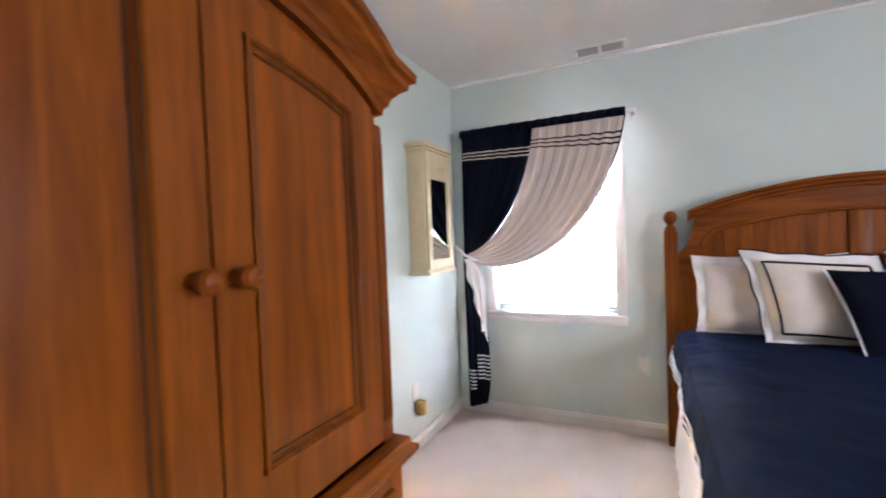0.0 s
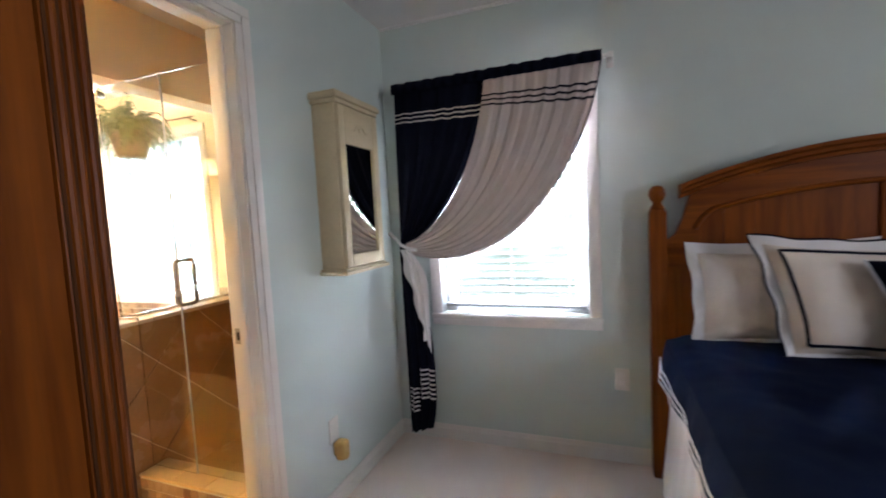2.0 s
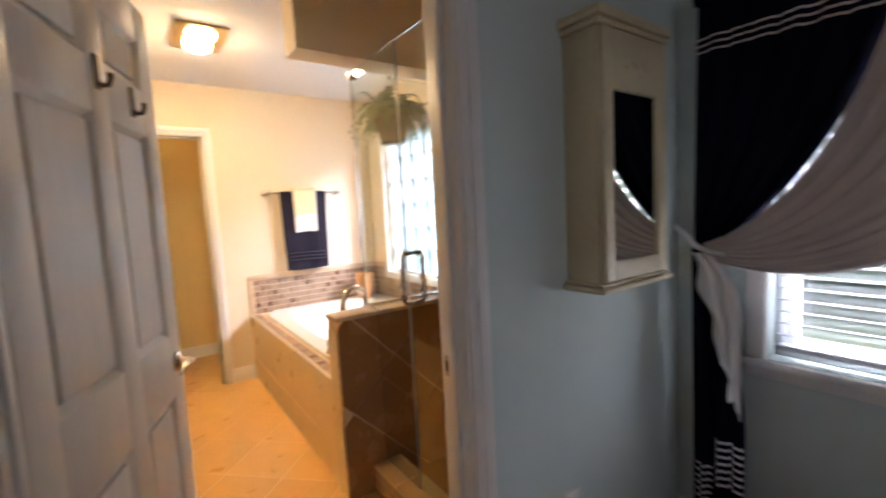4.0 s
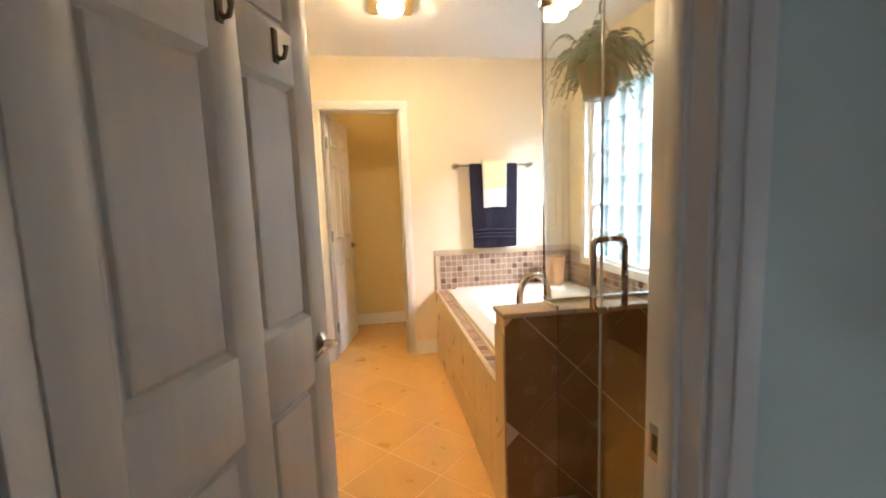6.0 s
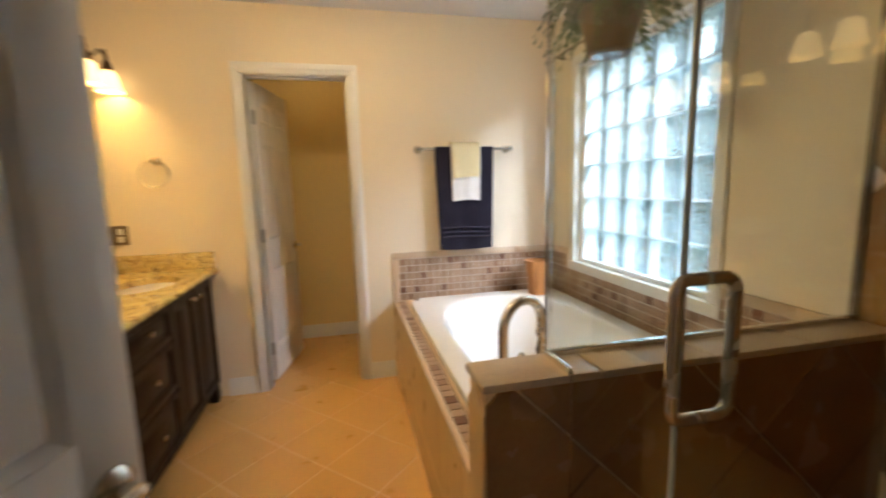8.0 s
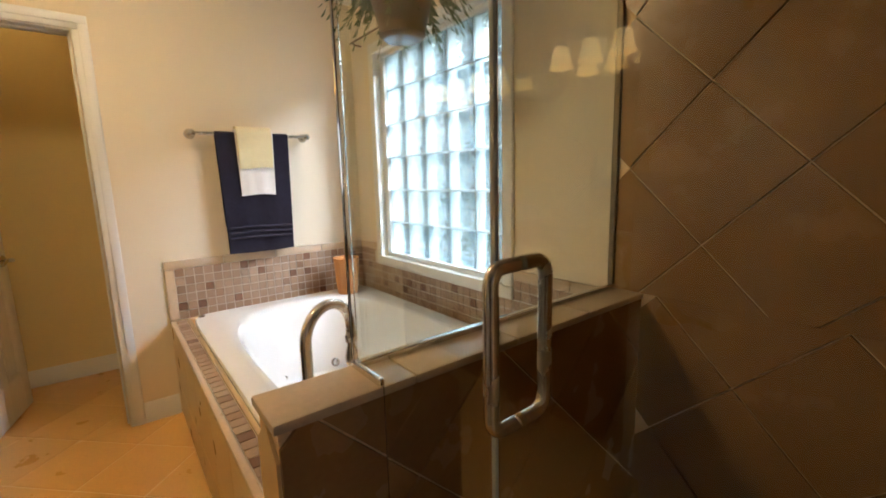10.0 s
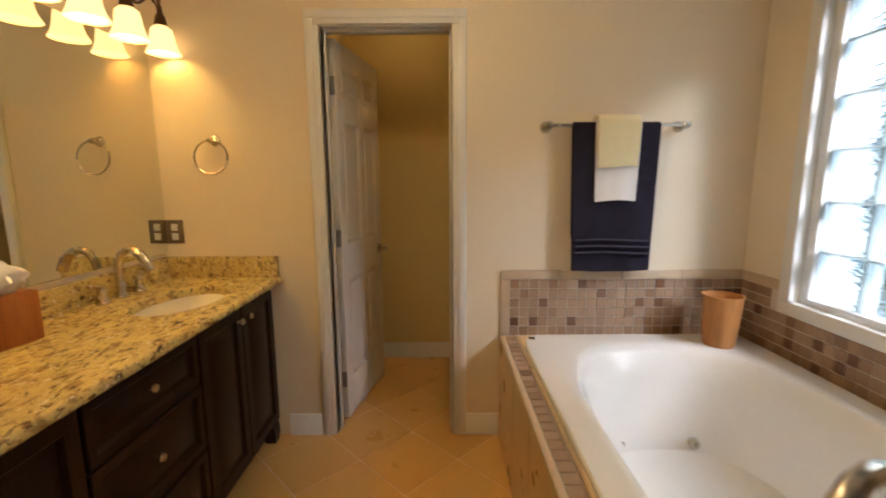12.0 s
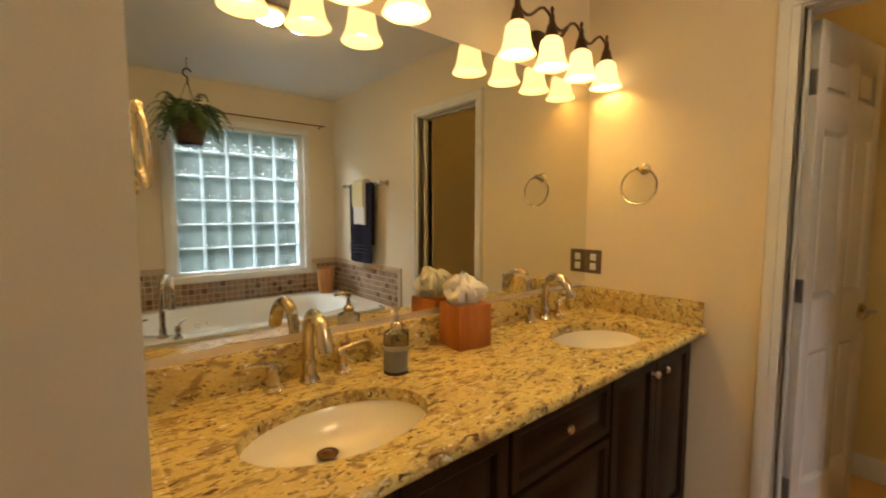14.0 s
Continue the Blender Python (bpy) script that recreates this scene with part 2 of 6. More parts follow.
M = {
    "paint_blue": mat("paint_blue", (0.62, 0.70, 0.67), 0.75, var=0.02, scale=1.2, fine=220, fvar=0.015, bump=0.0003),
    "paint_cream": mat("paint_cream", (0.82, 0.705, 0.53), 0.7, var=0.02, scale=1.2, fine=220, fvar=0.015, bump=0.0003),
    # toilet room's cream paint, turned golden to carry the warm lamplight
    "paint_cream_warm_lit": mat("paint_cream_warm_lit", (0.80, 0.63, 0.30), 0.7, var=0.02, scale=1.2, fine=220, fvar=0.015, bump=0.0003),
    "ceiling": mat("ceiling_paint", (0.80, 0.79, 0.78), 0.9, var=0.02, scale=2, fine=150, fvar=0.02, bump=0.0005),
    "trim": mat("trim_paint", (0.80, 0.78, 0.75), 0.38, var=0.025, scale=4, fine=90, fvar=0.015),
    "door_paint": mat("door_paint", (0.79, 0.745, 0.69), 0.42, var=0.02, scale=3, fine=40, fvar=0.03, stretch=(1, 1, 0.1), bump=0.0002),
    "carpet": mat("carpet", (0.82, 0.705, 0.635), 0.95, var=0.07, scale=5, fine=420, fvar=0.16, bump=0.004, sheen=0.3),
    "floor_tile": mat("floor_tile", (0.68, 0.395, 0.13), 0.30, var=0.04, scale=7, fine=70, fvar=0.04, rand=0.05, bump=0.0002, second=(0.65, 0.375, 0.122)),
    "grout": mat("grout", (0.80, 0.58, 0.34), 0.9, var=0.1, scale=12, fine=150, fvar=0.08),
    "grout_light": mat("grout_light", (0.66, 0.60, 0.52), 0.9, var=0.05, scale=12, fine=150, fvar=0.06),
    "tub_tile": mat("tub_tile", (0.66, 0.47, 0.25), 0.30, var=0.03, scale=6, fine=60, fvar=0.04, rand=0.04, second=(0.63, 0.445, 0.235)),
    "shower_tile": mat("shower_tile", (0.36, 0.20, 0.080), 0.26, var=0.06, scale=5, fine=60, fvar=0.06, rand=0.06, second=(0.29, 0.155, 0.062)),
    "stone_trim": mat("stone_trim", (0.58, 0.44, 0.30), 0.3, var=0.10, scale=9, fine=80, fvar=0.05, rand=0.05),
    "acrylic": mat("acrylic", (0.84, 0.82, 0.79), 0.12, var=0.01, scale=2, fine=30, fvar=0.01, coat=0.5, rvar=0.03),
    "porcelain": mat("porcelain", (0.83, 0.77, 0.66), 0.08, var=0.01, scale=2, fine=30, fvar=0.01, coat=0.4, rvar=0.03),
    "granite": granite_mat(),
    "espresso": wood("espresso_wood", (0.022, 0.009, 0.006), (0.014, 0.006, 0.004), 2, 0.36, 0.04),
    "pine_z": wood("pine_upright", (0.25, 0.066, 0.004), (0.14, 0.032, 0.002), 2),
    "pine_y": wood("pine_along", (0.25, 0.066, 0.004), (0.14, 0.032, 0.002), 1),
    "pine_x": wood("pine_across", (0.25, 0.066, 0.004), (0.14, 0.032, 0.002), 0),
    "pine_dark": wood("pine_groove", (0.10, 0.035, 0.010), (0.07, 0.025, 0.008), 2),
    "tissue_wood": wood("cherry_veneer", (0.46, 0.17, 0.045), (0.36, 0.12, 0.03), 2, 0.35),
    "nickel": mat("brushed_nickel", (0.60, 0.55, 0.47), 0.26, 1.0, var=0.05, scale=20, fine=200, fvar=0.03),
    "chrome": mat("chrome", (0.80, 0.80, 0.80), 0.07, 1.0, var=0.01, rvar=0.03),
    "bronze": mat("oiled_bronze", (0.13, 0.075, 0.045), 0.36, 0.9, var=0.15, scale=20),
    "steel": mat("hinge_steel", (0.45, 0.43, 0.40), 0.35, 1.0),
    "mirror": mat("mirror_silver", (0.82, 0.84, 0.76), 0.012, 1.0, var=0.0, fvar=0.0, rvar=0.003),
    "glass": glass_mat("clear_glass"),
    "block_glass": block_glass_mat(),
    "block_edge": lit_joint_mat(),
    "smoke_glass": glass_mat("smoke_glass", (0.66, 0.69, 0.74)),
    "soap": mat("soap_liquid", (0.86, 0.84, 0.80), 0.3),
    "navy": mat("navy_cotton", (0.010, 0.014, 0.038), 0.85, var=0.15, scale=10, fine=500, fvar=0.15, bump=0.0005, spec=0.1),
    "navy_black": mat("navy_dark_cotton", (0.0045, 0.006, 0.015), 0.9, var=0.15, scale=10, fine=500, fvar=0.15, bump=0.0005, spec=0.1),
    "comforter": mat("comforter_cotton", (0.0050, 0.0095, 0.030), 0.8, var=0.4, scale=5, fine=420, fvar=0.15, bump=0.0006, spec=0.05),
    "linen_cream": mat("cream_linen", (0.80, 0.71, 0.63), 0.9, var=0.05, scale=9, fine=500, fvar=0.07, bump=0.0004, sheen=0.2),
    "curtain_cream": mat("curtain_linen", (0.66, 0.565, 0.535), 0.9, var=0.04, scale=9, fine=500, fvar=0.07, bump=0.0004, sheen=0.2),
    "cotton_white": mat("white_cotton", (0.82, 0.80, 0.80), 0.85, var=0.03, scale=9, fine=400, fvar=0.04, bump=0.0004),
    "towel_blue": mat("towel_blue", (0.022, 0.019, 0.030), 0.95, var=0.15, scale=25, fine=380, fvar=0.25, bump=0.002, spec=0.1),
    "towel_band": mat("towel_band", (0.050, 0.046, 0.066), 0.9, var=0.15, scale=25, fine=380, fvar=0.2, bump=0.001, spec=0.1),
    "towel_white": mat("towel_white", (0.80, 0.76, 0.72), 0.95, var=0.04, scale=25, fine=380, fvar=0.10, bump=0.002),
    "towel_yellow": mat("towel_yellow", (0.78, 0.66, 0.38), 0.95, var=0.04, scale=25, fine=380, fvar=0.10, bump=0.002),
    "cream_wood": mat("cream_cabinet_paint", (0.68, 0.58, 0.38), 0.45, var=0.05, scale=5, fine=60, fvar=0.04),
    "vinyl": mat("window_vinyl", (0.80, 0.81, 0.82), 0.4, var=0.02),
    "blind": mat("blind_slat", (0.66, 0.67, 0.69), 0.5, var=0.02),
    "terracotta": wood("pot_wood", (0.52, 0.24, 0.085), (0.40, 0.17, 0.055), 2, 0.5),
    "pot_brown": mat("pot_plastic", (0.085, 0.042, 0.026), 0.45, var=0.08),
    "leaf": mat("fern_leaf", (0.065, 0.125, 0.030), 0.5, var=0.3, scale=12, fine=60, fvar=0.1, sheen=0.1),
    "plastic_white": mat("white_plastic", (0.75, 0.74, 0.70), 0.4, var=0.02),
    "dark_plastic": mat("dark_plastic", (0.03, 0.025, 0.02), 0.4),
    "amber": mat("amber_plastic", (0.55, 0.36, 0.12), 0.35, var=0.08, scale=30),
    "brass": mat("brass_plate", (0.62, 0.46, 0.22), 0.3, 1.0, var=0.05),
    "plate_bronze": mat("bronze_plate", (0.20, 0.15, 0.10), 0.4, 0.7, var=0.08),
    "shade": mat("lit_shade_glass", (1.0, 0.70, 0.30), 0.35, var=0.08, scale=14, emit=3.4),
    "bulb": mat("lit_bulb", (1.0, 0.67, 0.18), 0.3, var=0.0, emit=210.0),
    "lens": mat("lit_ceiling_lens", (1.0, 0.72, 0.34), 0.3, var=0.0, emit=150.0),
    "dome": mat("lit_dome", (1.0, 0.66, 0.24), 0.3, var=0.0, emit=17.0),
    "seal": mat("clear_seal", (0.50, 0.53, 0.51), 0.25, var=0.1, scale=8, fine=60),
    "earth": mat("lawn", (0.12, 0.145, 0.09), 0.95, var=0.3, scale=0.6, fine=20, fvar=0.2),
}
for key in ("mosaic_a", "mosaic_b", "mosaic_c", "mosaic_d"):
    tone = {"mosaic_a": (0.33, 0.235, 0.165), "mosaic_b": (0.265, 0.17, 0.11), "mosaic_c": (0.38, 0.285, 0.205), "mosaic_d": (0.155, 0.078, 0.045)}[key]
    M[key] = mat(key, (0.98 * tone[0], 0.90 * tone[1], 0.84 * tone[2]), 0.40, var=0.12, scale=30, fine=140, fvar=0.06, rand=0.09)

# ---- building helpers ----
ORIGIN = {}


def bm_box(a, b, bevel=0.0, seg=2):
    bm = bmesh.new()
    lo, hi = Vector([min(p) for p in zip(a, b)]), Vector([max(p) for p in zip(a, b)])
    bmesh.ops.create_cube(bm, size=1, matrix=Matrix.Translation((lo + hi) / 2) @ Matrix.Diagonal((*(hi - lo), 1)))
    if bevel:
        bmesh.ops.bevel(bm, geom=bm.edges[:], offset=min(bevel, min(hi - lo) * 0.45), segments=seg, affect="EDGES", profile=0.5)
    return bm


def bm_join(*bms):
    out = bms[0]
    for other in bms[1:]:
        me = bpy.data.meshes.new("tmp")
        other.to_mesh(me)
        out.from_mesh(me)
        bpy.data.meshes.remove(me)
        other.free()
    return out


def bm_move(bm, m):
    bmesh.ops.transform(bm, matrix=m, verts=bm.verts[:])
    return bm


def bm_rings(rings, close_u=True, cap_start=True, cap_end=True):
    """A skin over rows of points, each row with the same count."""
    bm = bmesh.new()
    vs = [[bm.verts.new(p) for p in r] for r in rings]
    n = len(rings[0])
    for r0, r1 in zip(vs, vs[1:]):
        for i in range(n if close_u else n - 1):
            j = (i + 1) % n
            bm.faces.new((r0[i], r0[j], r1[j], r1[i]))
    if close_u and cap_start:
        bm.faces.new(vs[0][::-1])
    if close_u and cap_end:
        bm.faces.new(vs[-1])
    bmesh.ops.recalc_face_normals(bm, faces=bm.faces[:])
    return bm


def bm_lathe(profile, place=(0, 0, 0), seg=20, m=None):
    rings = [[(r * math.cos(2 * math.pi * i / seg), r * math.sin(2 * math.pi * i / seg), z) for i in range(seg)] for r, z in profile]
    bm = bm_rings(rings)
    return bm_move(bm, (Matrix.Translation(place) @ m) if m else Matrix.Translation(place))


def bm_tube(points, radius, seg=10):
    pts = [Vector(p) for p in points]
    rings, side = [], None
    for i, p in enumerate(pts):
        d = (pts[min(i + 1, len(pts) - 1)] - pts[max(i - 1, 0)]).normalized()
        if side is None:
            side = d.orthogonal().normalized()
        side = (side - d * side.dot(d)).normalized()
        up = d.cross(side)
        r = radius[i] if isinstance(radius, (list, tuple)) else radius
        rings.append([p + r * (math.cos(2 * math.pi * k / seg) * side + math.sin(2 * math.pi * k / seg) * up) for k in range(seg)])
    return bm_rings(rings)


def bm_sheet(f, nu, nv, thick=0.004):
    """A cloth: f(u, v) for u, v from 0 to 1, given a thickness."""
    bm = bm_rings([[f(i / nu, j / nv) for i in range(nu + 1)] for j in range(nv + 1)], close_u=False)
    bmesh.ops.solidify(bm, geom=bm.faces[:], thickness=thick)
    return bm


def bm_prism(outline, a, b, axis="y"):
    """A flat outline (two coordinates a point) drawn out from a to b along an axis."""
    def at(p, d):
        return {"x": (d, p[0], p[1]), "y": (p[0], d, p[1]), "z": (p[0], p[1], d)}[axis]
    return bm_rings([[at(p, a) for p in outline], [at(p, b) for p in outline]])


def arc(cx, cz, r, a0, a1, n):
    return [(cx + r * math.cos(radians(a0 + (a1 - a0) * i / n)), cz + r * math.sin(radians(a0 + (a1 - a0) * i / n))) for i in range(n + 1)]


def bez(p0, p1, p2, p3, s):
    a, b, c, d = (1 - s) ** 3, 3 * s * (1 - s) ** 2, 3 * s * s * (1 - s), s ** 3
    return tuple(a * w + b * x + c * y + d * z for w, x, y, z in zip(p0, p1, p2, p3))


def smooth(me, angle=0.6):
    me.polygons.foreach_set("use_smooth", [True] * len(me.polygons))
    me.set_sharp_from_angle(angle=angle)


def thing(name, label, category, place=(0, 0, 0), group="", kind="", turn=0.0):
    ob = tagged(new(name), label, category, group, kind)
    ob.empty_display_size = 0.05
    ob.location, ob.rotation_euler = place, (0, 0, radians(turn))
    ORIGIN[ob.name] = Matrix.LocRotScale(place, Euler((0, 0, radians(turn))), None)
    return ob


def part(name, bm, material, parent, label="", local=False, flat=False):
    """One mesh under a thing or a part. The bmesh is in the world's coordinates, or in the thing's own if local."""
    root = ORIGIN[parent.name]
    if not local:
        bm_move(bm, root.inverted())
    me = bpy.data.meshes.new(name)
    bm.to_mesh(me)
    bm.free()
    if not flat:
        smooth(me)
    me.materials.append(M[material])
    ob = new(name, me)
    ob.parent = parent
    ORIGIN[ob.name] = root
    if label:
        tagged(ob, label)
    return ob


def solid(name, bm, material, label, category, group="", kind="", flat=False):
    """A thing, or a piece of the setting, that is one mesh."""
    me = bpy.data.meshes.new(name)
    c = Vector((0, 0, 0))
    if kind != "structure":
        xs = [v.co for v in bm.verts]
        c = Vector(((min(v.x for v in xs) + max(v.x for v in xs)) / 2, (min(v.y for v in xs) + max(v.y for v in xs)) / 2, min(v.z for v in xs)))
        bm_move(bm, Matrix.Translation(-c))
    bm.to_mesh(me)
    bm.free()
    if not flat:
        smooth(me)
    me.materials.append(M[material])
    ob = tagged(new(name, me), label, category, group, kind)
    ob.location = c
    ORIGIN[ob.name] = Matrix.Translation(c)
    return ob


def wall(axis, at, thick, lo, hi, z0, z1, holes=()):
    """Boxes of a wall along an axis, from `at` to at + thick, round its holes (lo, hi, z0, z1)."""
    def piece(a, b, c, d):
        return bm_box((at, a, c), (at + thick, b, d)) if axis == "y" else bm_box((a, at, c), (b, at + thick, d))
    out, x = [], lo
    for a, b, c, d in sorted(holes):
        out.append(piece(x, a, z0, z1))
        if c > z0:
            out.append(piece(a, b, z0, c))
        if d < z1:
            out.append(piece(a, b, d, z1))
        x = b
    out.append(piece(x, hi, z0, z1))
    return bm_join(*out)


def frame_bm(axis, at0, at1, a, b, z0, z1, width, bottom=True, bevel=0.006):
    """A mitred-looking casing round an opening: the sides stand between the top and the bottom."""
    def piece(p, q, c, d):
        return bm_box((at0, p, c), (at1, q, d), bevel) if axis == "y" else bm_box((p, at0, c), (q, at1, d), bevel)
    out = [piece(a - width, a, z0, z1), piece(b, b + width, z0, z1), piece(a - width, b + width, z1, z1 + width)]
    if bottom:
        out.append(piece(a - width, b + width, z0 - width, z0))
    return bm_join(*out)

# ---- setting ----
H = 2.44
EAST, SOUTH, NORTH_BED, NORTH_BATH = 3.30, -1.60, 3.37, 3.50
DOOR_LO, DOOR_HI = 1.39, 2.254
DROP = 0.035
WX0, WX1, WZ0, WZ1 = -3.94, -2.835, 0.80, 2.073
S = dict(kind="structure")
solid("ground", bm_box((-60, 3.75, -0.6), (60, 80, -0.5)), "earth", "rough green lawn outside the windows", "ground", **S)
solid("floor_bedroom", bm_box((-1.27, SOUTH, -0.12), (EAST, NORTH_BED, 0.0)), "carpet", "beige-grey cut-pile bedroom carpet", "carpet", **S)
solid("ceiling_bedroom", bm_box((-1.27, SOUTH - 0.2, H), (EAST + 0.2, 3.62, H + 0.12)), "ceiling", "plain white painted bedroom ceiling", "ceiling", **S)
solid("ceiling_bathroom", bm_box((-5.6, 0.3, H), (-1.272, 3.75, H + 0.12)), "ceiling", "plain white painted bathroom ceiling", "ceiling", **S)
solid("wall_bedroom_north", wall("x", NORTH_BED, 0.16, -1.21, EAST + 0.2, 0, H, [(-0.90, -0.08, 0.80 - DROP, 1.94 - DROP)]), "paint_blue", "pale blue-green painted wall with a window", "wall", **S)
solid("wall_bedroom_west", wall("y", -1.27, 0.06, SOUTH - 0.2, 3.53, 0, H, [(DOOR_LO - 0.02, DOOR_HI + 0.02, 0, 2.06)]), "paint_blue", "pale blue-green painted wall with the bathroom doorway", "wall", **S)
solid("wall_bedroom_east", wall("y", EAST, 0.16, SOUTH, NORTH_BED, 0, H, [(-0.2, 1.4, 0.75, 2.15)]), "paint_blue", "pale blue-green painted wall with a window opening", "wall", **S)
solid("wall_bedroom_south", wall("x", SOUTH - 0.16, 0.16, -1.21, EAST, 0, H), "paint_blue", "plain pale blue-green painted wall", "wall", **S)
solid("wall_bathroom_east", wall("y", -1.33, 0.058, 1.0, 3.72, 0, H, [(DOOR_LO - 0.02, DOOR_HI + 0.02, 0, 2.06)]), "paint_cream", "cream painted bathroom wall with the doorway", "wall", **S)
solid("wall_bathroom_north", wall("x", NORTH_BATH, 0.22, -5.6, -1.33, 0, H, [(WX0 - 0.012, WX1 + 0.012, WZ0 - 0.012, WZ1 + 0.012)]), "paint_cream", "cream painted wall with a glass-block window", "wall", **S)
solid("wall_bathroom_west", wall("y", -4.37, 0.12, 0.5, 3.5, 0, H, [(1.44, 2.045, 0, 2.035)]), "paint_cream", "cream painted wall with a narrow toilet-room doorway", "wall", **S)
solid("wall_bathroom_south", wall("x", 0.50, 0.12, -4.25, -2.26, 0, H), "paint_cream", "cream painted wall behind the vanity", "wall", **S)
solid("wall_vanity_end", bm_join(bm_box((-2.372, 0.62, 0), (-2.26, 1.20, H)), bm_box((-2.26, 1.06, 0), (-1.33, 1.20, H))), "paint_cream", "cream painted wall corner beside the vanity", "wall", **S)
# the gold on these walls is warm lamplight put into the paint colour
solid("wall_toilet_room", bm_join(bm_box((-5.38, 1.2, 0), (-5.26, 2.28, H)), bm_box((-5.26, 1.2, 0), (-4.37, 1.32, H)), bm_box((-5.26, 2.16, 0), (-4.37, 2.28, H))), "paint_cream_warm_lit", "cream painted walls of the small toilet room, warm lamplight tinted into the colour", "wall", **S)
solid("wall_shower_header", bm_box((-2.325, 2.185, 2.062), (-2.18, NORTH_BATH, H)), "paint_cream", "cream painted bulkhead above the shower glass", "wall", **S)


def baseboard_bm(a, b, face, axis, sign, h=0.085, t=0.014):
    """A board with a stepped and rounded top, along a wall face."""
    prof = [(0, 0), (t, 0), (t, h * 0.72), (t * 0.72, h * 0.78), (t * 0.72, h * 0.88), (t * 0.35, h), (0, h)]
    pts = [(face + sign * p, z) for p, z in prof]
    if axis == "x":
        return bm_rings([[(a, p, z) for p, z in pts], [(b, p, z) for p, z in pts]])
    return bm_rings([[(p, a, z) for p, z in pts], [(p, b, z) for p, z in pts]])


for name, args in (("baseboard_bedroom_north", (-1.196, EAST, NORTH_BED, "x", -1)), ("baseboard_bedroom_west", (DOOR_HI + 0.075, NORTH_BED, -1.21, "y", 1)),
                   ("baseboard_bathroom_west_1", (1.19, 1.358, -4.25, "y", 1)), ("baseboard_bathroom_west_2", (2.117, 2.286, -4.25, "y", 1)),
                   ("baseboard_vanity_end", (-2.372, -1.33, 1.20, "x", 1)), ("baseboard_toilet_west", (1.32, 2.16, -5.26, "y", 1)),
                   ("baseboard_toilet_south", (-5.246, -4.4, 1.32, "x", 1)), ("baseboard_toilet_north", (-5.246, -4.4, 2.16, "x", -1))):
    h = 0.085 if "bedroom" in name else 0.115
    solid(name, baseboard_bm(*args, h=h), "trim", "white painted moulded baseboard", "baseboard", **S)
solid("trim_ceiling_crack", bm_tube([(-1.2, NORTH_BED - 0.004, H - 0.004), (EAST, NORTH_BED - 0.004, H - 0.004)], 0.012, 8), "ceiling", "white caulked joint under the ceiling", "trim", **S)


def doorway(name, face0, face1, lo, hi, top, label):
    """Jamb lining, stop and the two casings of a doorway in a wall that runs along y."""
    d = thing(name, label, "door frame", ((face0 + face1) / 2, lo, 0), **S)
    part("jamb", bm_join(bm_box((face0, lo - 0.02, 0), (face1, lo, top), 0.002), bm_box((face0, hi, 0), (face1, hi + 0.02, top), 0.002), bm_box((face0, lo - 0.02, top), (face1, hi + 0.02, top + 0.02), 0.002)), "trim", d)
    mid = (face0 + face1) / 2 - 0.015
    part("stop", bm_join(bm_box((mid, lo, 0), (mid + 0.035, lo + 0.011, top), 0.003), bm_box((mid, hi - 0.011, 0), (mid + 0.035, hi, top), 0.003), bm_box((mid, lo + 0.011, top - 0.011), (mid + 0.035, hi - 0.011, top), 0.003)), "trim", d)
    for f, s in ((face0, -1), (face1, 1)):
        a = frame_bm("y", f, f + s * 0.012, lo - 0.006, hi + 0.006, 0, top + 0.006, 0.066, False, 0.004)
        b = frame_bm("y", f + s * 0.0118, f + s * 0.019, lo - 0.032, hi + 0.032, 0, top + 0.032, 0.036, False, 0.004)
        part("casing", bm_join(a, b), "trim", d)
    return d


d1 = doorway("door_frame_1", -1.33, -1.21, DOOR_LO, DOOR_HI, 2.04, "white painted wooden door frame between bedroom and bathroom")
part("strike_plate", bm_join(bm_box((-1.318, DOOR_HI - 0.0015, 0.89), (-1.288, DOOR_HI + 0.001, 0.95), 0.0007)), "steel", d1, "small steel strike plate")
part("latch_hole", bm_box((-1.310, DOOR_HI - 0.0022, 0.905), (-1.296, DOOR_HI + 0.001, 0.935)), "dark_plastic", d1)
d2 = doorway("door_frame_2", -4.37, -4.25, 1.44, 2.045, 2.03, "white painted wooden door frame of the toilet room")


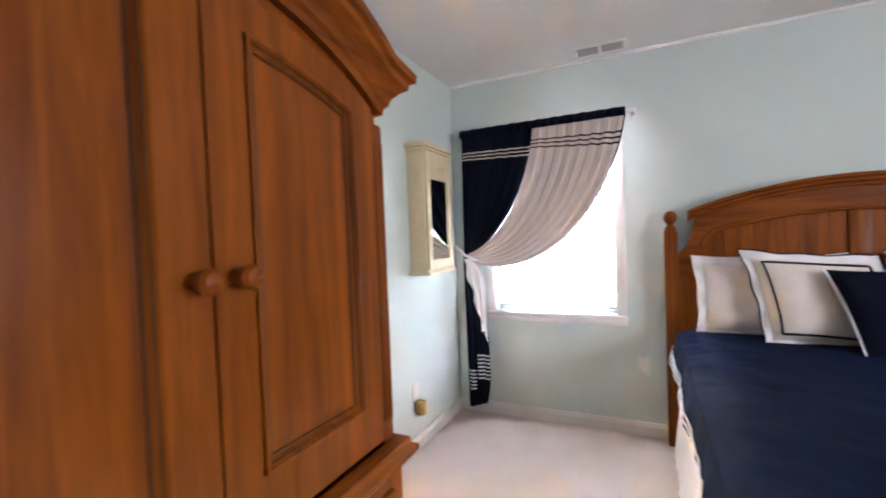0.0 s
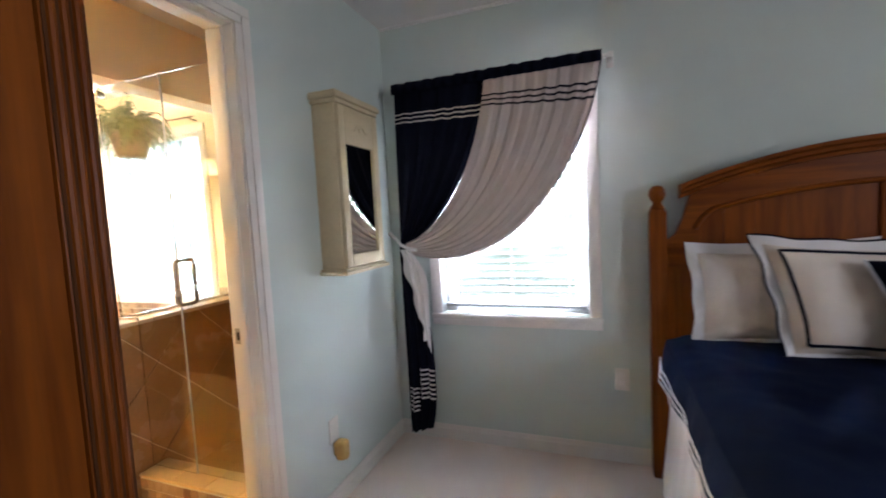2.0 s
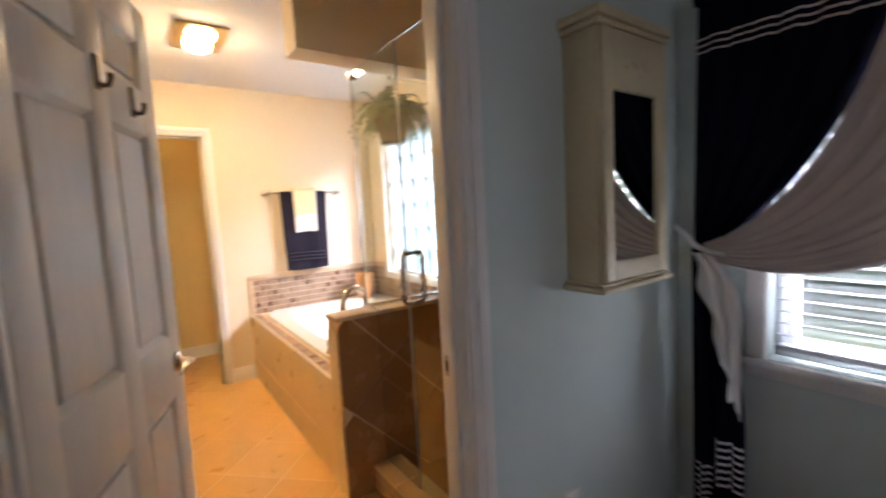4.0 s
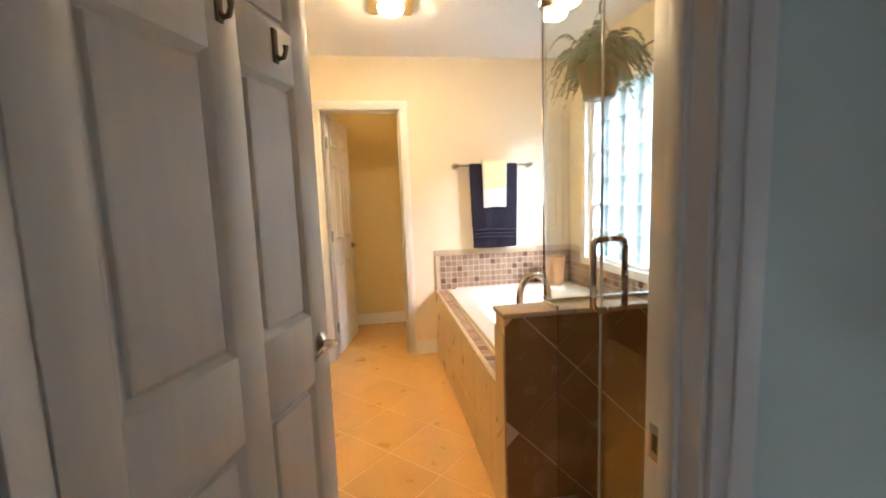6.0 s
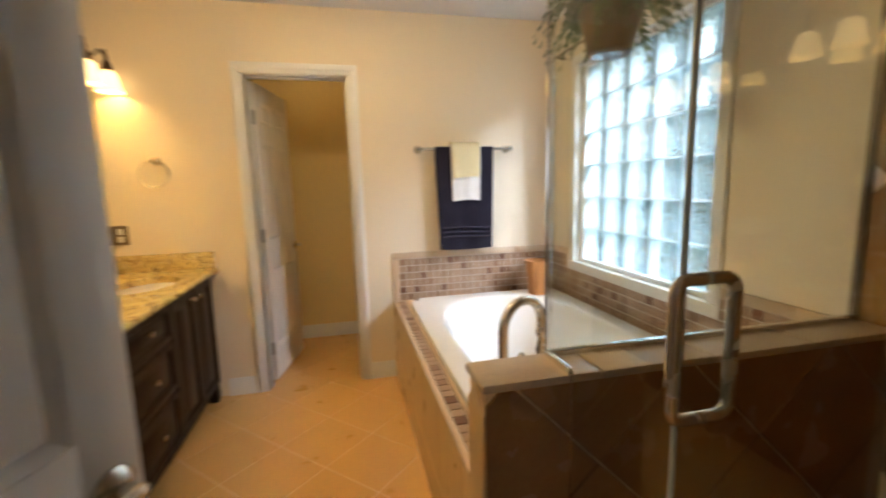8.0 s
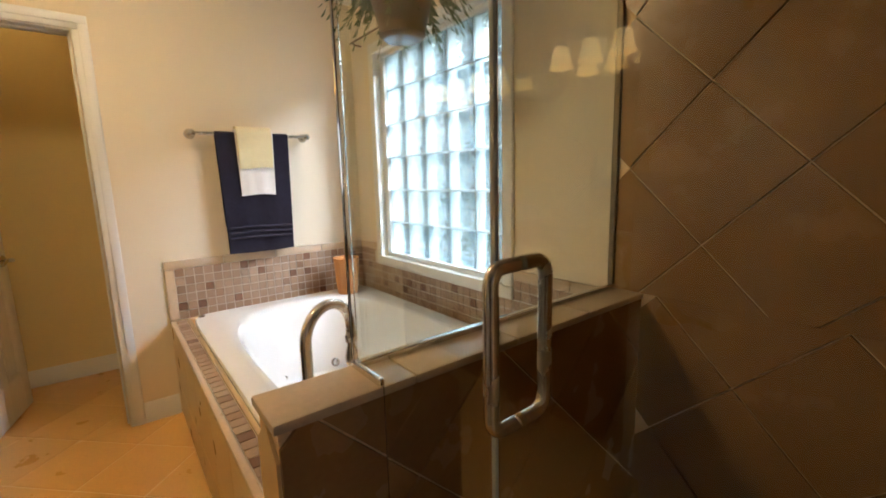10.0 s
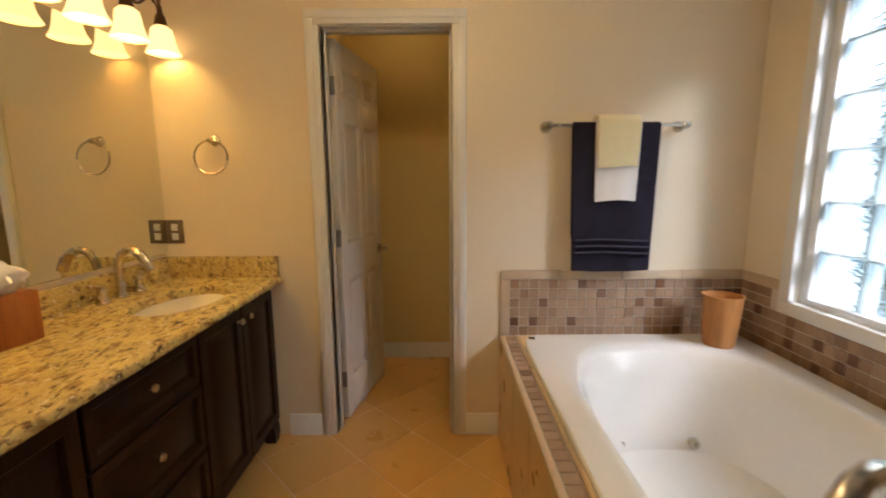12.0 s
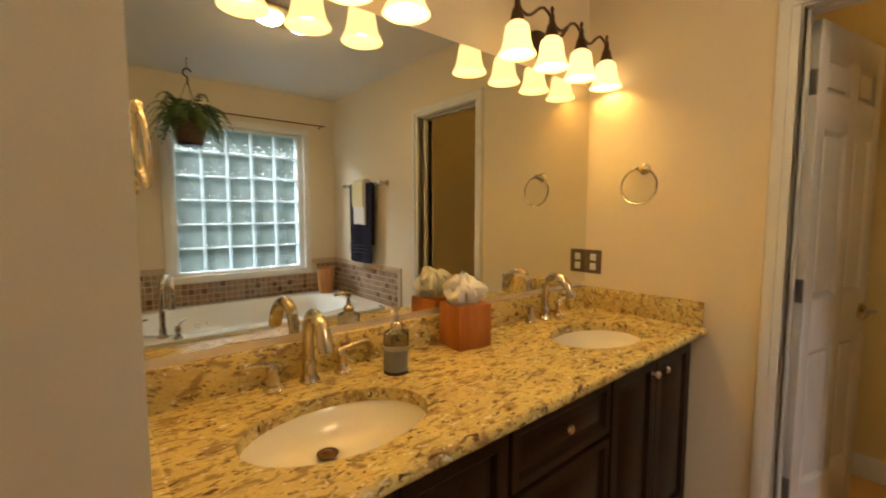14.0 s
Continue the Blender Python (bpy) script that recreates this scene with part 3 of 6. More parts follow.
def door_leaf(name, place, turn, w, h, label, hooks=False):
    """A six-panel door, its hinge line at the place, the leaf along its own x."""
    d = thing(name, label, "door", place, turn=turn)
    t, st = 0.035, 0.12 * w
    mid, half = w * 0.53, 0.06 * w
    rows = [(0.23, 0.795), (0.99, 1.638), (1.765, h - 0.11)]
    cols = [(st, mid - half), (mid + half, w - st)]
    bars = [bm_box((0, -t / 2, 0.012), (st, t / 2, h), 0.002), bm_box((w - st, -t / 2, 0.012), (w, t / 2, h), 0.002), bm_box((mid - half, -t / 2, 0.23), (mid + half, t / 2, h - 0.11), 0.001)]
    z = 0.012
    for a, b in rows + [(h, h)]:
        for c, e in ((st, mid - half), (mid + half, w - st)):
            bars.append(bm_box((c, -t / 2, z), (e, t / 2, a), 0.001))
        z = b
    for c in (mid,):
        bars.append(bm_box((mid - half, -t / 2, 0.012), (mid + half, t / 2, 0.23)))
        bars.append(bm_box((mid - half, -t / 2, h - 0.11), (mid + half, t / 2, h)))
    part("leaf", bm_join(*bars), "door_paint", d, local=True)
    for a, b in rows:
        for c, e in cols:
            rings = []
            for inset, y in ((0.0, 0.0168), (0.003, 0.0165), (0.020, 0.0005), (0.026, 0.0005), (0.0285, 0.0115), (0.034, 0.0125)):
                rings.append([(c + inset, y, a + inset), (e - inset, y, a + inset), (e - inset, y, b - inset), (c + inset, y, b - inset)])
            rings = [[(x, -y, zz) for x, y, zz in r] for r in reversed(rings)] + rings
            part("panel", bm_rings(rings), "door_paint", d, local=True, flat=True)
    for side in (-1, 1):
        hx, hz = w - 0.054, 0.898
        rose = bm_lathe([(0.0, 0), (0.033, 0), (0.033, 0.006), (0.026, 0.012), (0.012, 0.016), (0.011, 0.045), (0.0, 0.046)], (hx, side * t / 2, hz), 20, Matrix.Rotation(radians(-90 * side), 4, "X"))
        y = side * (t / 2 + 0.045)
        lever = bm_tube([(hx + 0.004, y, hz), (hx - 0.02, y + side * 0.004, hz + 0.004), (hx - 0.06, y, hz + 0.006), (hx - 0.10, y, hz - 0.006), (hx - 0.112, y, hz - 0.012)], [0.011, 0.011, 0.008, 0.0075, 0.006])
        part("handle", bm_join(rose, lever), "nickel", d, "brushed nickel lever handle", local=True)
    for z in (0.24, 1.03, 1.80):
        part("hinge", bm_join(bm_tube([(-0.004, t / 2 + 0.004, z - 0.05), (-0.004, t / 2 + 0.004, z + 0.05)], 0.006, 8), bm_box((0.0, t / 2 - 0.001, z - 0.045), (0.035, t / 2 + 0.0015, z + 0.045), 0.0005)), "steel", d, "satin steel hinge", local=True)
    for z in (0.24, 1.03, 1.80):
        part("hinge_plate", bm_box((-0.0022, -0.0145, z - 0.045), (0.0006, 0.0145, z + 0.045), 0.0005), "steel", d, "satin steel hinge plate on the door edge", local=True)
    return d


bath_door = door_leaf("door_1", (-1.335, 1.378, 0), 160.1, 0.785, 2.03, "white six-panel bathroom door standing open with two hooks")
part("latch_plate", bm_box((0.7845, -0.012, 0.872), (0.7865, 0.012, 0.926), 0.0005), "nickel", bath_door, local=True)
# two robe hooks on the face towards the camera
for x, z in ((0.405, 1.715), (0.605, 1.692)):
    y = -0.0175
    plate = bm_box((x - 0.011, y - 0.007, z - 0.02), (x + 0.011, y, z + 0.065), 0.004)
    hook = bm_tube([(x, y - 0.004, z + 0.0), (x, y - 0.014, z - 0.010), (x, y - 0.026, z - 0.008), (x, y - 0.032, z + 0.006), (x, y - 0.033, z + 0.020)], [0.006, 0.006, 0.006, 0.0055, 0.007], 8)
    part("hook", bm_join(plate, hook), "plate_bronze", bath_door, "small bronze robe hook", local=True)
wc_door = door_leaf("door_2", (-4.385, 1.452, 0), 168.6, 0.60, 2.02, "white six-panel toilet room door standing open inwards")

# the bedroom window
w1 = thing("window_1", "white double-hung window with raised horizontal blinds slats", "window", (-0.49, NORTH_BED, 0.8), **S)
part("casing", frame_bm("x", NORTH_BED - 0.018, NORTH_BED, -0.90, -0.08, 0.80, 1.94, 0.062, False), "trim", w1)
part("window_sill", bm_box((-0.966, NORTH_BED - 0.026, 0.768), (-0.014, NORTH_BED + 0.10, 0.798), 0.006), "trim", w1)
part("apron", bm_box((-0.962, NORTH_BED - 0.016, 0.732), (-0.018, NORTH_BED, 0.767), 0.005), "trim", w1)
part("window_frame", frame_bm("x", NORTH_BED + 0.07, NORTH_BED + 0.15, -0.872, -0.108, 0.828, 1.912, 0.028), "vinyl", w1)
for z0, z1, y in ((0.83, 1.39, 0.085), (1.36, 1.91, 0.115)):
    s = part("sash", frame_bm("x", NORTH_BED + y, NORTH_BED + y + 0.028, -0.832, -0.148, z0 + 0.04, z1 - 0.04, 0.04), "vinyl", w1)
    p = part("pane", bm_box((-0.832, NORTH_BED + y + 0.012, z0 + 0.04), (-0.148, NORTH_BED + y + 0.016, z1 - 0.04)), "glass", w1)
    p.visible_shadow = False
part("sash_lock", bm_join(bm_box((-0.51, NORTH_BED + 0.07, 1.39), (-0.47, NORTH_BED + 0.1, 1.402), 0.003)), "plastic_white", w1)
blinds = thing("window_blinds", "white horizontal slat blinds lowered with open slats", "blinds", (-0.49, NORTH_BED + 0.04, 0.8))
part("headrail", bm_box((-0.885, NORTH_BED + 0.015, 1.89), (-0.095, NORTH_BED + 0.065, 1.935), 0.004), "blind", blinds)
part("bottom_rail", bm_box((-0.885, NORTH_BED + 0.017, 0.835), (-0.095, NORTH_BED + 0.063, 0.853), 0.005), "blind", blinds)
slat = None
for i in range(24):
    z = 0.885 + i * 0.0425
    if slat is None:
        slat = part("slat", bm_move(bm_rings([[(x, -0.022, 0.0), (x, 0.0, 0.0035), (x, 0.022, 0.0), (x, 0.022, 0.0026), (x, 0.0, 0.0061), (x, -0.022, 0.0026)] for x in (-0.39, 0.39)]),
                                     Matrix.Translation((0, 0, 0.085)) @ Matrix.Rotation(radians(-14), 4, "X")), "blind", blinds, local=True)
    else:
        o = slat.copy()
        scene.collection.objects.link(o)
        o.location = (0, 0, i * 0.0425)
for x in (-0.80, -0.49, -0.18):
    part("ladder_cord", bm_join(bm_tube([(x, NORTH_BED + 0.016, 0.85), (x, NORTH_BED + 0.016, 1.89)], 0.0012, 6), bm_tube([(x, NORTH_BED + 0.064, 0.85), (x, NORTH_BED + 0.064, 1.89)], 0.0012, 6)), "blind", blinds)

# the glass-block window
w2 = thing("window_2", "glass-block window of wavy square blocks in a white frame", "window", (-3.475, NORTH_BATH, 0.83), **S)
part("casing", frame_bm("x", NORTH_BATH - 0.018, NORTH_BATH, WX0 + 0.004, WX1 - 0.004, WZ0 + 0.004, WZ1 - 0.004, 0.06), "trim", w2)
part("reveal", bm_join(bm_box((WX0 - 0.011, NORTH_BATH, WZ0 - 0.011), (WX0, NORTH_BATH + 0.2, WZ1 + 0.011)), bm_box((WX1, NORTH_BATH, WZ0 - 0.011), (WX1 + 0.011, NORTH_BATH + 0.2, WZ1 + 0.011)),
                       bm_box((WX0, NORTH_BATH, WZ0 - 0.011), (WX1, NORTH_BATH + 0.2, WZ0)), bm_box((WX0, NORTH_BATH, WZ1), (WX1, NORTH_BATH + 0.2, WZ1 + 0.011))), "trim", w2)
PITCH, BX, BZ, FACE = 0.2032, -3.8955, 0.827, NORTH_BATH + 0.045
XE, ZE = BX + 5 * PITCH, BZ + 6 * PITCH
part("window_frame", bm_join(bm_box((WX0, FACE - 0.012, BZ), (BX, FACE + 0.10, ZE), 0.003), bm_box((XE, FACE - 0.012, BZ), (WX1, FACE + 0.10, ZE), 0.003),
                             bm_box((WX0, FACE - 0.012, WZ0), (WX1, FACE + 0.10, BZ), 0.003), bm_box((WX0, FACE - 0.012, ZE), (WX1, FACE + 0.10, WZ1), 0.003)), "vinyl", w2, "white vinyl frame round the blocks")
block = None
for i in range(5):
    for j in range(6):
        x, z = BX + PITCH * (i + 0.5), BZ + PITCH * (j + 0.5)
        if block is None:
            first = (x, z)
            block = part("glass_block", bm_box((x - 0.0985, FACE, z - 0.0985), (x + 0.0985, FACE + 0.012, z + 0.0985), 0.005), "block_glass", w2)
            block.visible_shadow = False
        else:
            o = block.copy()
            scene.collection.objects.link(o)
            o.location = (x - first[0], 0, z - first[1])
# frosted side walls of the blocks with the mortar between them
bars = []
for i in range(6):
    x = BX + PITCH * i
    bars.append(bm_box((x - 0.013, FACE + 0.0125, BZ), (x + 0.013, FACE + 0.075, BZ + 6 * PITCH)))
for j in range(7):
    z = BZ + PITCH * j
    for i in range(5):
        x = BX + PITCH * i
        bars.append(bm_box((x + 0.013, FACE + 0.0125, z - 0.010), (x + PITCH - 0.013, FACE + 0.06, z + 0.010)))
lines = [bm_box((BX + PITCH * i - 0.0014, FACE + 0.001, BZ), (BX + PITCH * i + 0.0014, FACE + 0.0122, BZ + 6 * PITCH)) for i in range(1, 5)]
lines += [bm_box((BX + PITCH * i + 0.0014, FACE + 0.001, BZ + PITCH * j - 0.0014), (BX + PITCH * (i + 1) - 0.0014, FACE + 0.0122, BZ + PITCH * j + 0.0014)) for i in range(5) for j in range(1, 6)]
part("seal_line", bm_join(*lines), "seal", w2, "thin grey silicone joints")
part("block_joint", bm_join(*bars), "block_edge", w2, "pale frosted joints between the blocks")

# far greenery and bright overcast sky beyond the windows
def backdrop_mat():
    m = bpy.data.materials.new("distant_greenery")
    m.use_nodes = True
    nt, link = m.node_tree, m.node_tree.links.new
    nt.nodes.remove(nt.nodes["Principled BSDF"])
    em = nt.nodes.new("ShaderNodeEmission")
    co, n = nt.nodes.new("ShaderNodeTexCoord"), nt.nodes.new("ShaderNodeTexNoise")
    n.inputs["Scale"].default_value, n.inputs["Detail"].default_value = 0.5, 2.5
    r = nt.nodes.new("ShaderNodeValToRGB")
    e = r.color_ramp.elements
    e[0].position, e[0].color = 0.34, (0.16, 0.20, 0.16, 1)
    e[1].position, e[1].color = 0.58, (0.76, 0.90, 1.0, 1)
    e.new(0.42).color = (0.30, 0.38, 0.28, 1)
    e.new(0.50).color = (0.56, 0.64, 0.60, 1)
    link(co.outputs["Object"], n.inputs[0])
    sep, west, add = nt.nodes.new("ShaderNodeSeparateXYZ"), nt.nodes.new("ShaderNodeMapRange"), nt.nodes.new("ShaderNodeMath")
    link(co.outputs["Object"], sep.inputs[0])
    link(sep.outputs[0], west.inputs[0])
    for socket, value in zip(("From Min", "From Max", "To Min", "To Max"), (-13.0, -3.0, 0.02, -0.15)):
        west.inputs[socket].default_value = value
    link(n.outputs[0], add.inputs[0])
    link(west.outputs[0], add.inputs[1])
    link(add.outputs[0], r.inputs[0])
    link(r.outputs[0], em.inputs[0])
    em.inputs[1].default_value = 0.9
    link(em.outputs[0], nt.nodes["Material Output"].inputs[0])
    return m


M["greenery"] = backdrop_mat()
solid("backdrop", bm_box((-30, 13.0, -0.5), (25, 13.1, 9.0)), "greenery", "blurred trees and bright sky outside", "backdrop", **S)
# ---- bathroom: floor, tub, shower ----
def clip_rect(poly, w, h):
    for axis, lim, sign in ((0, 0, 1), (0, w, -1), (1, 0, 1), (1, h, -1)):
        out = []
        for p, q in zip(poly, poly[1:] + poly[:1]):
            a, b = sign * (p[axis] - lim), sign * (q[axis] - lim)
            if a >= 0:
                out.append(p)
            if (a > 0 > b) or (a < 0 < b):
                t = a / (a - b)
                out.append((p[0] + t * (q[0] - p[0]), p[1] + t * (q[1] - p[1])))
        poly = out
        if len(poly) < 3:
            return []
    return poly


def tile_pieces(parent, material, o, u, v, w, h, size, turn, phase=(0, 0), gap=0.005, thick=0.006, size_v=None):
    """Tiles laid over a rectangle at o along u and v, turned by an angle and cut at its edges."""
    o, u, v = Vector(o), Vector(u), Vector(v)
    n = u.cross(v).normalized()
    c, s = math.cos(radians(turn)), math.sin(radians(turn))
    sv = size_v or size
    reach = int((w + h) / min(size, sv)) + 3
    for i in range(-reach, reach):
        for j in range(-reach, reach):
            cell = [((i + a) * size + (gap / 2 if a == 0 else -gap / 2), (j + b) * sv + (gap / 2 if b == 0 else -gap / 2)) for a, b in ((0, 0), (1, 0), (1, 1), (0, 1))]
            poly = [(phase[0] + x * c - y * s, phase[1] + x * s + y * c) for x, y in cell]
            poly = clip_rect(poly, w, h)
            if len(poly) < 3:
                continue
            area = abs(sum(p[0] * q[1] - q[0] * p[1] for p, q in zip(poly, poly[1:] + poly[:1]))) / 2
            if area < size * sv * 0.02:
                continue
            mx, my = sum(p[0] for p in poly) / len(poly), sum(p[1] for p in poly) / len(poly)
            low = [o + u * p[0] + v * p[1] for p in poly]
            top = [o + u * (mx + (p[0] - mx) * 0.992) + v * (my + (p[1] - my) * 0.992) + n * thick for p in poly]
            mid = [q + n * (thick - 0.0012) for q in low]
            part("tile", bm_rings([low, mid, top], cap_start=False), material, parent, flat=True)


floor_bath = solid("floor_bathroom", bm_box((-5.5, 0.5, -0.12), (-1.272, 3.6, -0.002)), "grout", "tan ceramic floor tiles laid on the diagonal", "floor", **S)

# the tub in its tiled deck
deck = thing("tub_surround", "tan tiled tub deck with a mosaic border strip", "tub surround", (-3.26, 2.9, 0), **S)
part("front_wall", bm_box((-4.25, 2.2925, 0), (-2.27, 2.372, 0.536)), "grout", deck)
part("deck_top", bm_join(bm_box((-4.25, 2.372, 0.50), (-2.27, 2.42, 0.536)), bm_box((-2.36, 2.42, 0.50), (-2.27, 3.5, 0.536)), bm_box((-4.25, 3.44, 0.50), (-2.36, 3.5, 0.536)), bm_box((-4.25, 2.42, 0.50), (-4.17, 3.44, 0.536))), "grout", deck)
part("edge_trim", bm_box((-4.25, 2.288, 0.524), (-2.272, 2.312, 0.546), 0.006), "stone_trim", deck, "rounded stone edge of the deck")
part("inner_trim", bm_box((-4.25, 2.366, 0.536), (-2.272, 2.386, 0.548), 0.004), "stone_trim", deck)

tub = thing("bathtub", "glossy white drop-in whirlpool bathtub set in the tiled deck", "bathtub", (-3.27, 2.92, 0.12))
cx, cy, hx, hy, N = -3.262, 2.924, 0.935, 0.542, 96


def oval(ax, ay, z, n, dx=0.0, dy=0.0):
    row = []
    for k in range(N):
        a = 2 * math.pi * k / N
        ca, sa = math.cos(a), math.sin(a)
        row.append((cx + dx + ax * math.copysign(abs(ca) ** (2 / n), ca), cy + dy + ay * math.copysign(abs(sa) ** (2 / n), sa), z))
    return row


shell = [oval(hx, hy, 0.537, 14), oval(hx, hy, 0.560, 14), oval(hx - 0.006, hy - 0.006, 0.568, 14), oval(hx - 0.09, hy - 0.085, 0.572, 5), oval(hx - 0.125, hy - 0.095, 0.572, 3.2), oval(hx - 0.15, hy - 0.112, 0.566, 3.0),
         oval(hx - 0.175, hy - 0.128, 0.54, 2.9), oval(hx - 0.22, hy - 0.15, 0.44, 2.9, -0.0), oval(hx - 0.30, hy - 0.175, 0.28, 3.0), oval(hx - 0.36, hy - 0.20, 0.18, 3.0), oval(hx - 0.44, hy - 0.26, 0.145, 2.8), oval(hx - 0.7, hy - 0.42, 0.138, 2.4)]
part("shell", bm_rings(shell, cap_start=False), "acrylic", tub)
part("armrest", bm_box((-3.62, 2.50, 0.40), (-3.30, 2.565, 0.455), 0.022, 3), "acrylic", tub)
jet = bm_lathe([(0.0, 0.0), (0.026, 0.0), (0.026, 0.004), (0.016, 0.009), (0.011, 0.006), (0.0, 0.006)], (0, 0, 0), 16)
me_jet = None
for x, y, z, ry, rx in ((-3.84, 2.755, 0.20, 62, 0), (-3.82, 3.06, 0.22, 62, 0), (-3.03, 3.232, 0.45, 0, 76), (-2.95, 3.232, 0.445, 0, 76)):
    part("water_jet", bm_move(jet.copy(), pose(x, y, z, rx, ry, 0)), "nickel" if ry else "plastic_white", tub, "small round water jet")
jet.free()
part("rim_button", bm_lathe([(0, 0), (0.017, 0), (0.016, 0.005), (0, 0.006)], (-4.135, 2.43, 0.568), 16), "nickel", tub, "small round control button")


def gooseneck(x, y, z, dx, dy, height, reach, r, drop):
    pts = [(x, y, z), (x, y, z + 0.03), (x, y, z + height - reach / 2)]
    for i in range(1, 13):
        a = math.pi * i / 12
        pts.append((x + dx * reach / 2 * (1 - math.cos(a)), y + dy * reach / 2 * (1 - math.cos(a)), z + height - reach / 2 + reach / 2 * math.sin(a)))
    pts.append((x + dx * reach, y + dy * reach, z + height - reach / 2 - drop))
    return bm_tube(pts, r, 14)


tap = thing("tub_faucet", "brushed nickel gooseneck tub faucet with lever handles", "faucet", (-2.66, 2.47, 0.57))
fx, fy, fz = -2.642, 2.488, 0.569
part("spout", gooseneck(fx, fy, fz, -0.39, 0.92, 0.362, 0.19, 0.0165, 0.034), "nickel", tap)
part("base", bm_lathe([(0, 0), (0.031, 0), (0.031, 0.006), (0.024, 0.014), (0.020, 0.03), (0.022, 0.045), (0.019, 0.06), (0.0, 0.06)], (fx, fy, fz), 20), "nickel", tap)
ex, ey, ez = fx - 0.39 * 0.19, fy + 0.92 * 0.19, fz + 0.231
part("spray_head", bm_join(bm_lathe([(0, 0.01), (0.0185, 0.01), (0.021, 0.0), (0.019, -0.018), (0.0, -0.018)], (ex, ey, ez), 16), bm_lathe([(0, 0), (0.013, 0), (0.017, -0.02), (0.023, -0.05), (0.021, -0.075), (0, -0.078)], (ex, ey, ez - 0.018), 16),
                              bm_tube([(ex, ey, ez), (ex - 0.015, ey + 0.028, ez + 0.004)], 0.005, 8)), "nickel", tap)
for x, y, a in ((-2.711, 2.418, 125), (-2.50, 2.64, 200)):
    post = bm_lathe([(0, 0), (0.026, 0), (0.026, 0.006), (0.016, 0.016), (0.013, 0.035), (0.018, 0.055), (0.012, 0.075), (0.0, 0.08)], (x, y, fz), 18)
    c, s = math.cos(radians(a)), math.sin(radians(a))
    lev = bm_tube([(x - 0.015 * c, y - 0.015 * s, fz + 0.075), (x + 0.02 * c, y + 0.02 * s, fz + 0.082), (x + 0.065 * c, y + 0.065 * s, fz + 0.096), (x + 0.085 * c, y + 0.085 * s, fz + 0.098)], [0.008, 0.008, 0.006, 0.007], 10)
    part("handle", bm_join(post, lev), "nickel", tap)

cup = bm_rings([[(r * math.cos(2 * math.pi * k / 40), r * math.sin(2 * math.pi * k / 40), z) for k in range(40)] for r, z in ((0.062, 0), (0.066, 0.008), (0.082, 0.225), (0.086, 0.235), (0.080, 0.236), (0.060, 0.02), (0.02, 0.016))])
solid("flower_pot", bm_move(cup, Matrix.Translation((-4.045, 3.275, 0.572))), "terracotta", "empty orange-brown wooden pot on the tub corner", "pot")

# splash walls of small square mosaic
def mosaic(name, label, o, u, v, w, h, trims, rim=0.045):
    t = thing(name, label, "tile backsplash", tuple(o), **S)
    o, u, v = Vector(o), Vector(u), Vector(v)
    n = u.cross(v).normalized()
    def slab(a, b, c, d, th, bev=0.002):
        ps = [o + u * x + v * y + n * k for x in (a, b) for y in (c, d) for k in (0, th)]
        return bm_box([min(p[i] for p in ps) for i in range(3)], [max(p[i] for p in ps) for i in range(3)], bev)
    part("bed", slab(0, w, 0, h, 0.006, 0), "grout_light", t, "pale grout bed")
    if "top" in trims:
        x = 0.0
        while x < w - 0.001:
            e = min(x + 0.30, w)
            part("trim_tile", slab(x + 0.0015, e - 0.0015, h - rim, h, 0.012, 0.003), "stone_trim", t)
            x = e
    left = rim if "left" in trims else 0.0
    if left:
        part("trim_tile", slab(0, rim, 0, h - rim - 0.002, 0.012, 0.003), "stone_trim", t)
    rnd = random.Random(name)
    top = h - (rim if "top" in trims else 0)
    pitch, rows = 0.0485, max(1, round(top / 0.0485))
    step, cols = top / rows, int((w - left) / pitch)
    meshes = {}
    for i in range(cols):
        for j in range(rows):
            k = rnd.choices(("mosaic_a", "mosaic_b", "mosaic_c", "mosaic_d"), (5, 2.2, 5, 1.6))[0]
            a, b = left + i * pitch + 0.0025, j * step + 0.0025
            if k not in meshes:
                ob = part("mosaic_tile", slab(a, a + pitch - 0.005, b, b + step - 0.005, 0.0095, 0.0), k, t, flat=True)
                meshes[k] = (ob, a, b)
            else:
                src, a0, b0 = meshes[k]
                c = src.copy()
                scene.collection.objects.link(c)
                c.location = u * (a - a0) + v * (b - b0)
    return t


mosaic("trim_splash_west", "brown and beige mosaic splash wall with stone border", (-4.25, 2.29, 0.546), (0, 1, 0), (0, 0, 1), 1.21, 0.337, ("top", "left"))
mosaic("trim_splash_north", "brown and beige mosaic splash wall below the window", (-4.237, 3.5, 0.546), (1, 0, 0), (0, 0, 1), 1.925, 0.198, ())
for x0, x1, nm in ((-4.237, -3.998, "trim_splash_upper_1"), (-2.777, -2.312, "trim_splash_upper_2")):
    mosaic(nm, "brown and beige mosaic beside the window with stone border", (x0, 3.5, 0.745), (1, 0, 0), (0, 0, 1), x1 - x0, 0.138, ("top",))
mosaic("trim_deck_border", "strip of mosaic tiles along the tub deck", (-4.22, 2.312, 0.537), (1, 0, 0), (0, 1, 0), 1.945, 0.052, ())

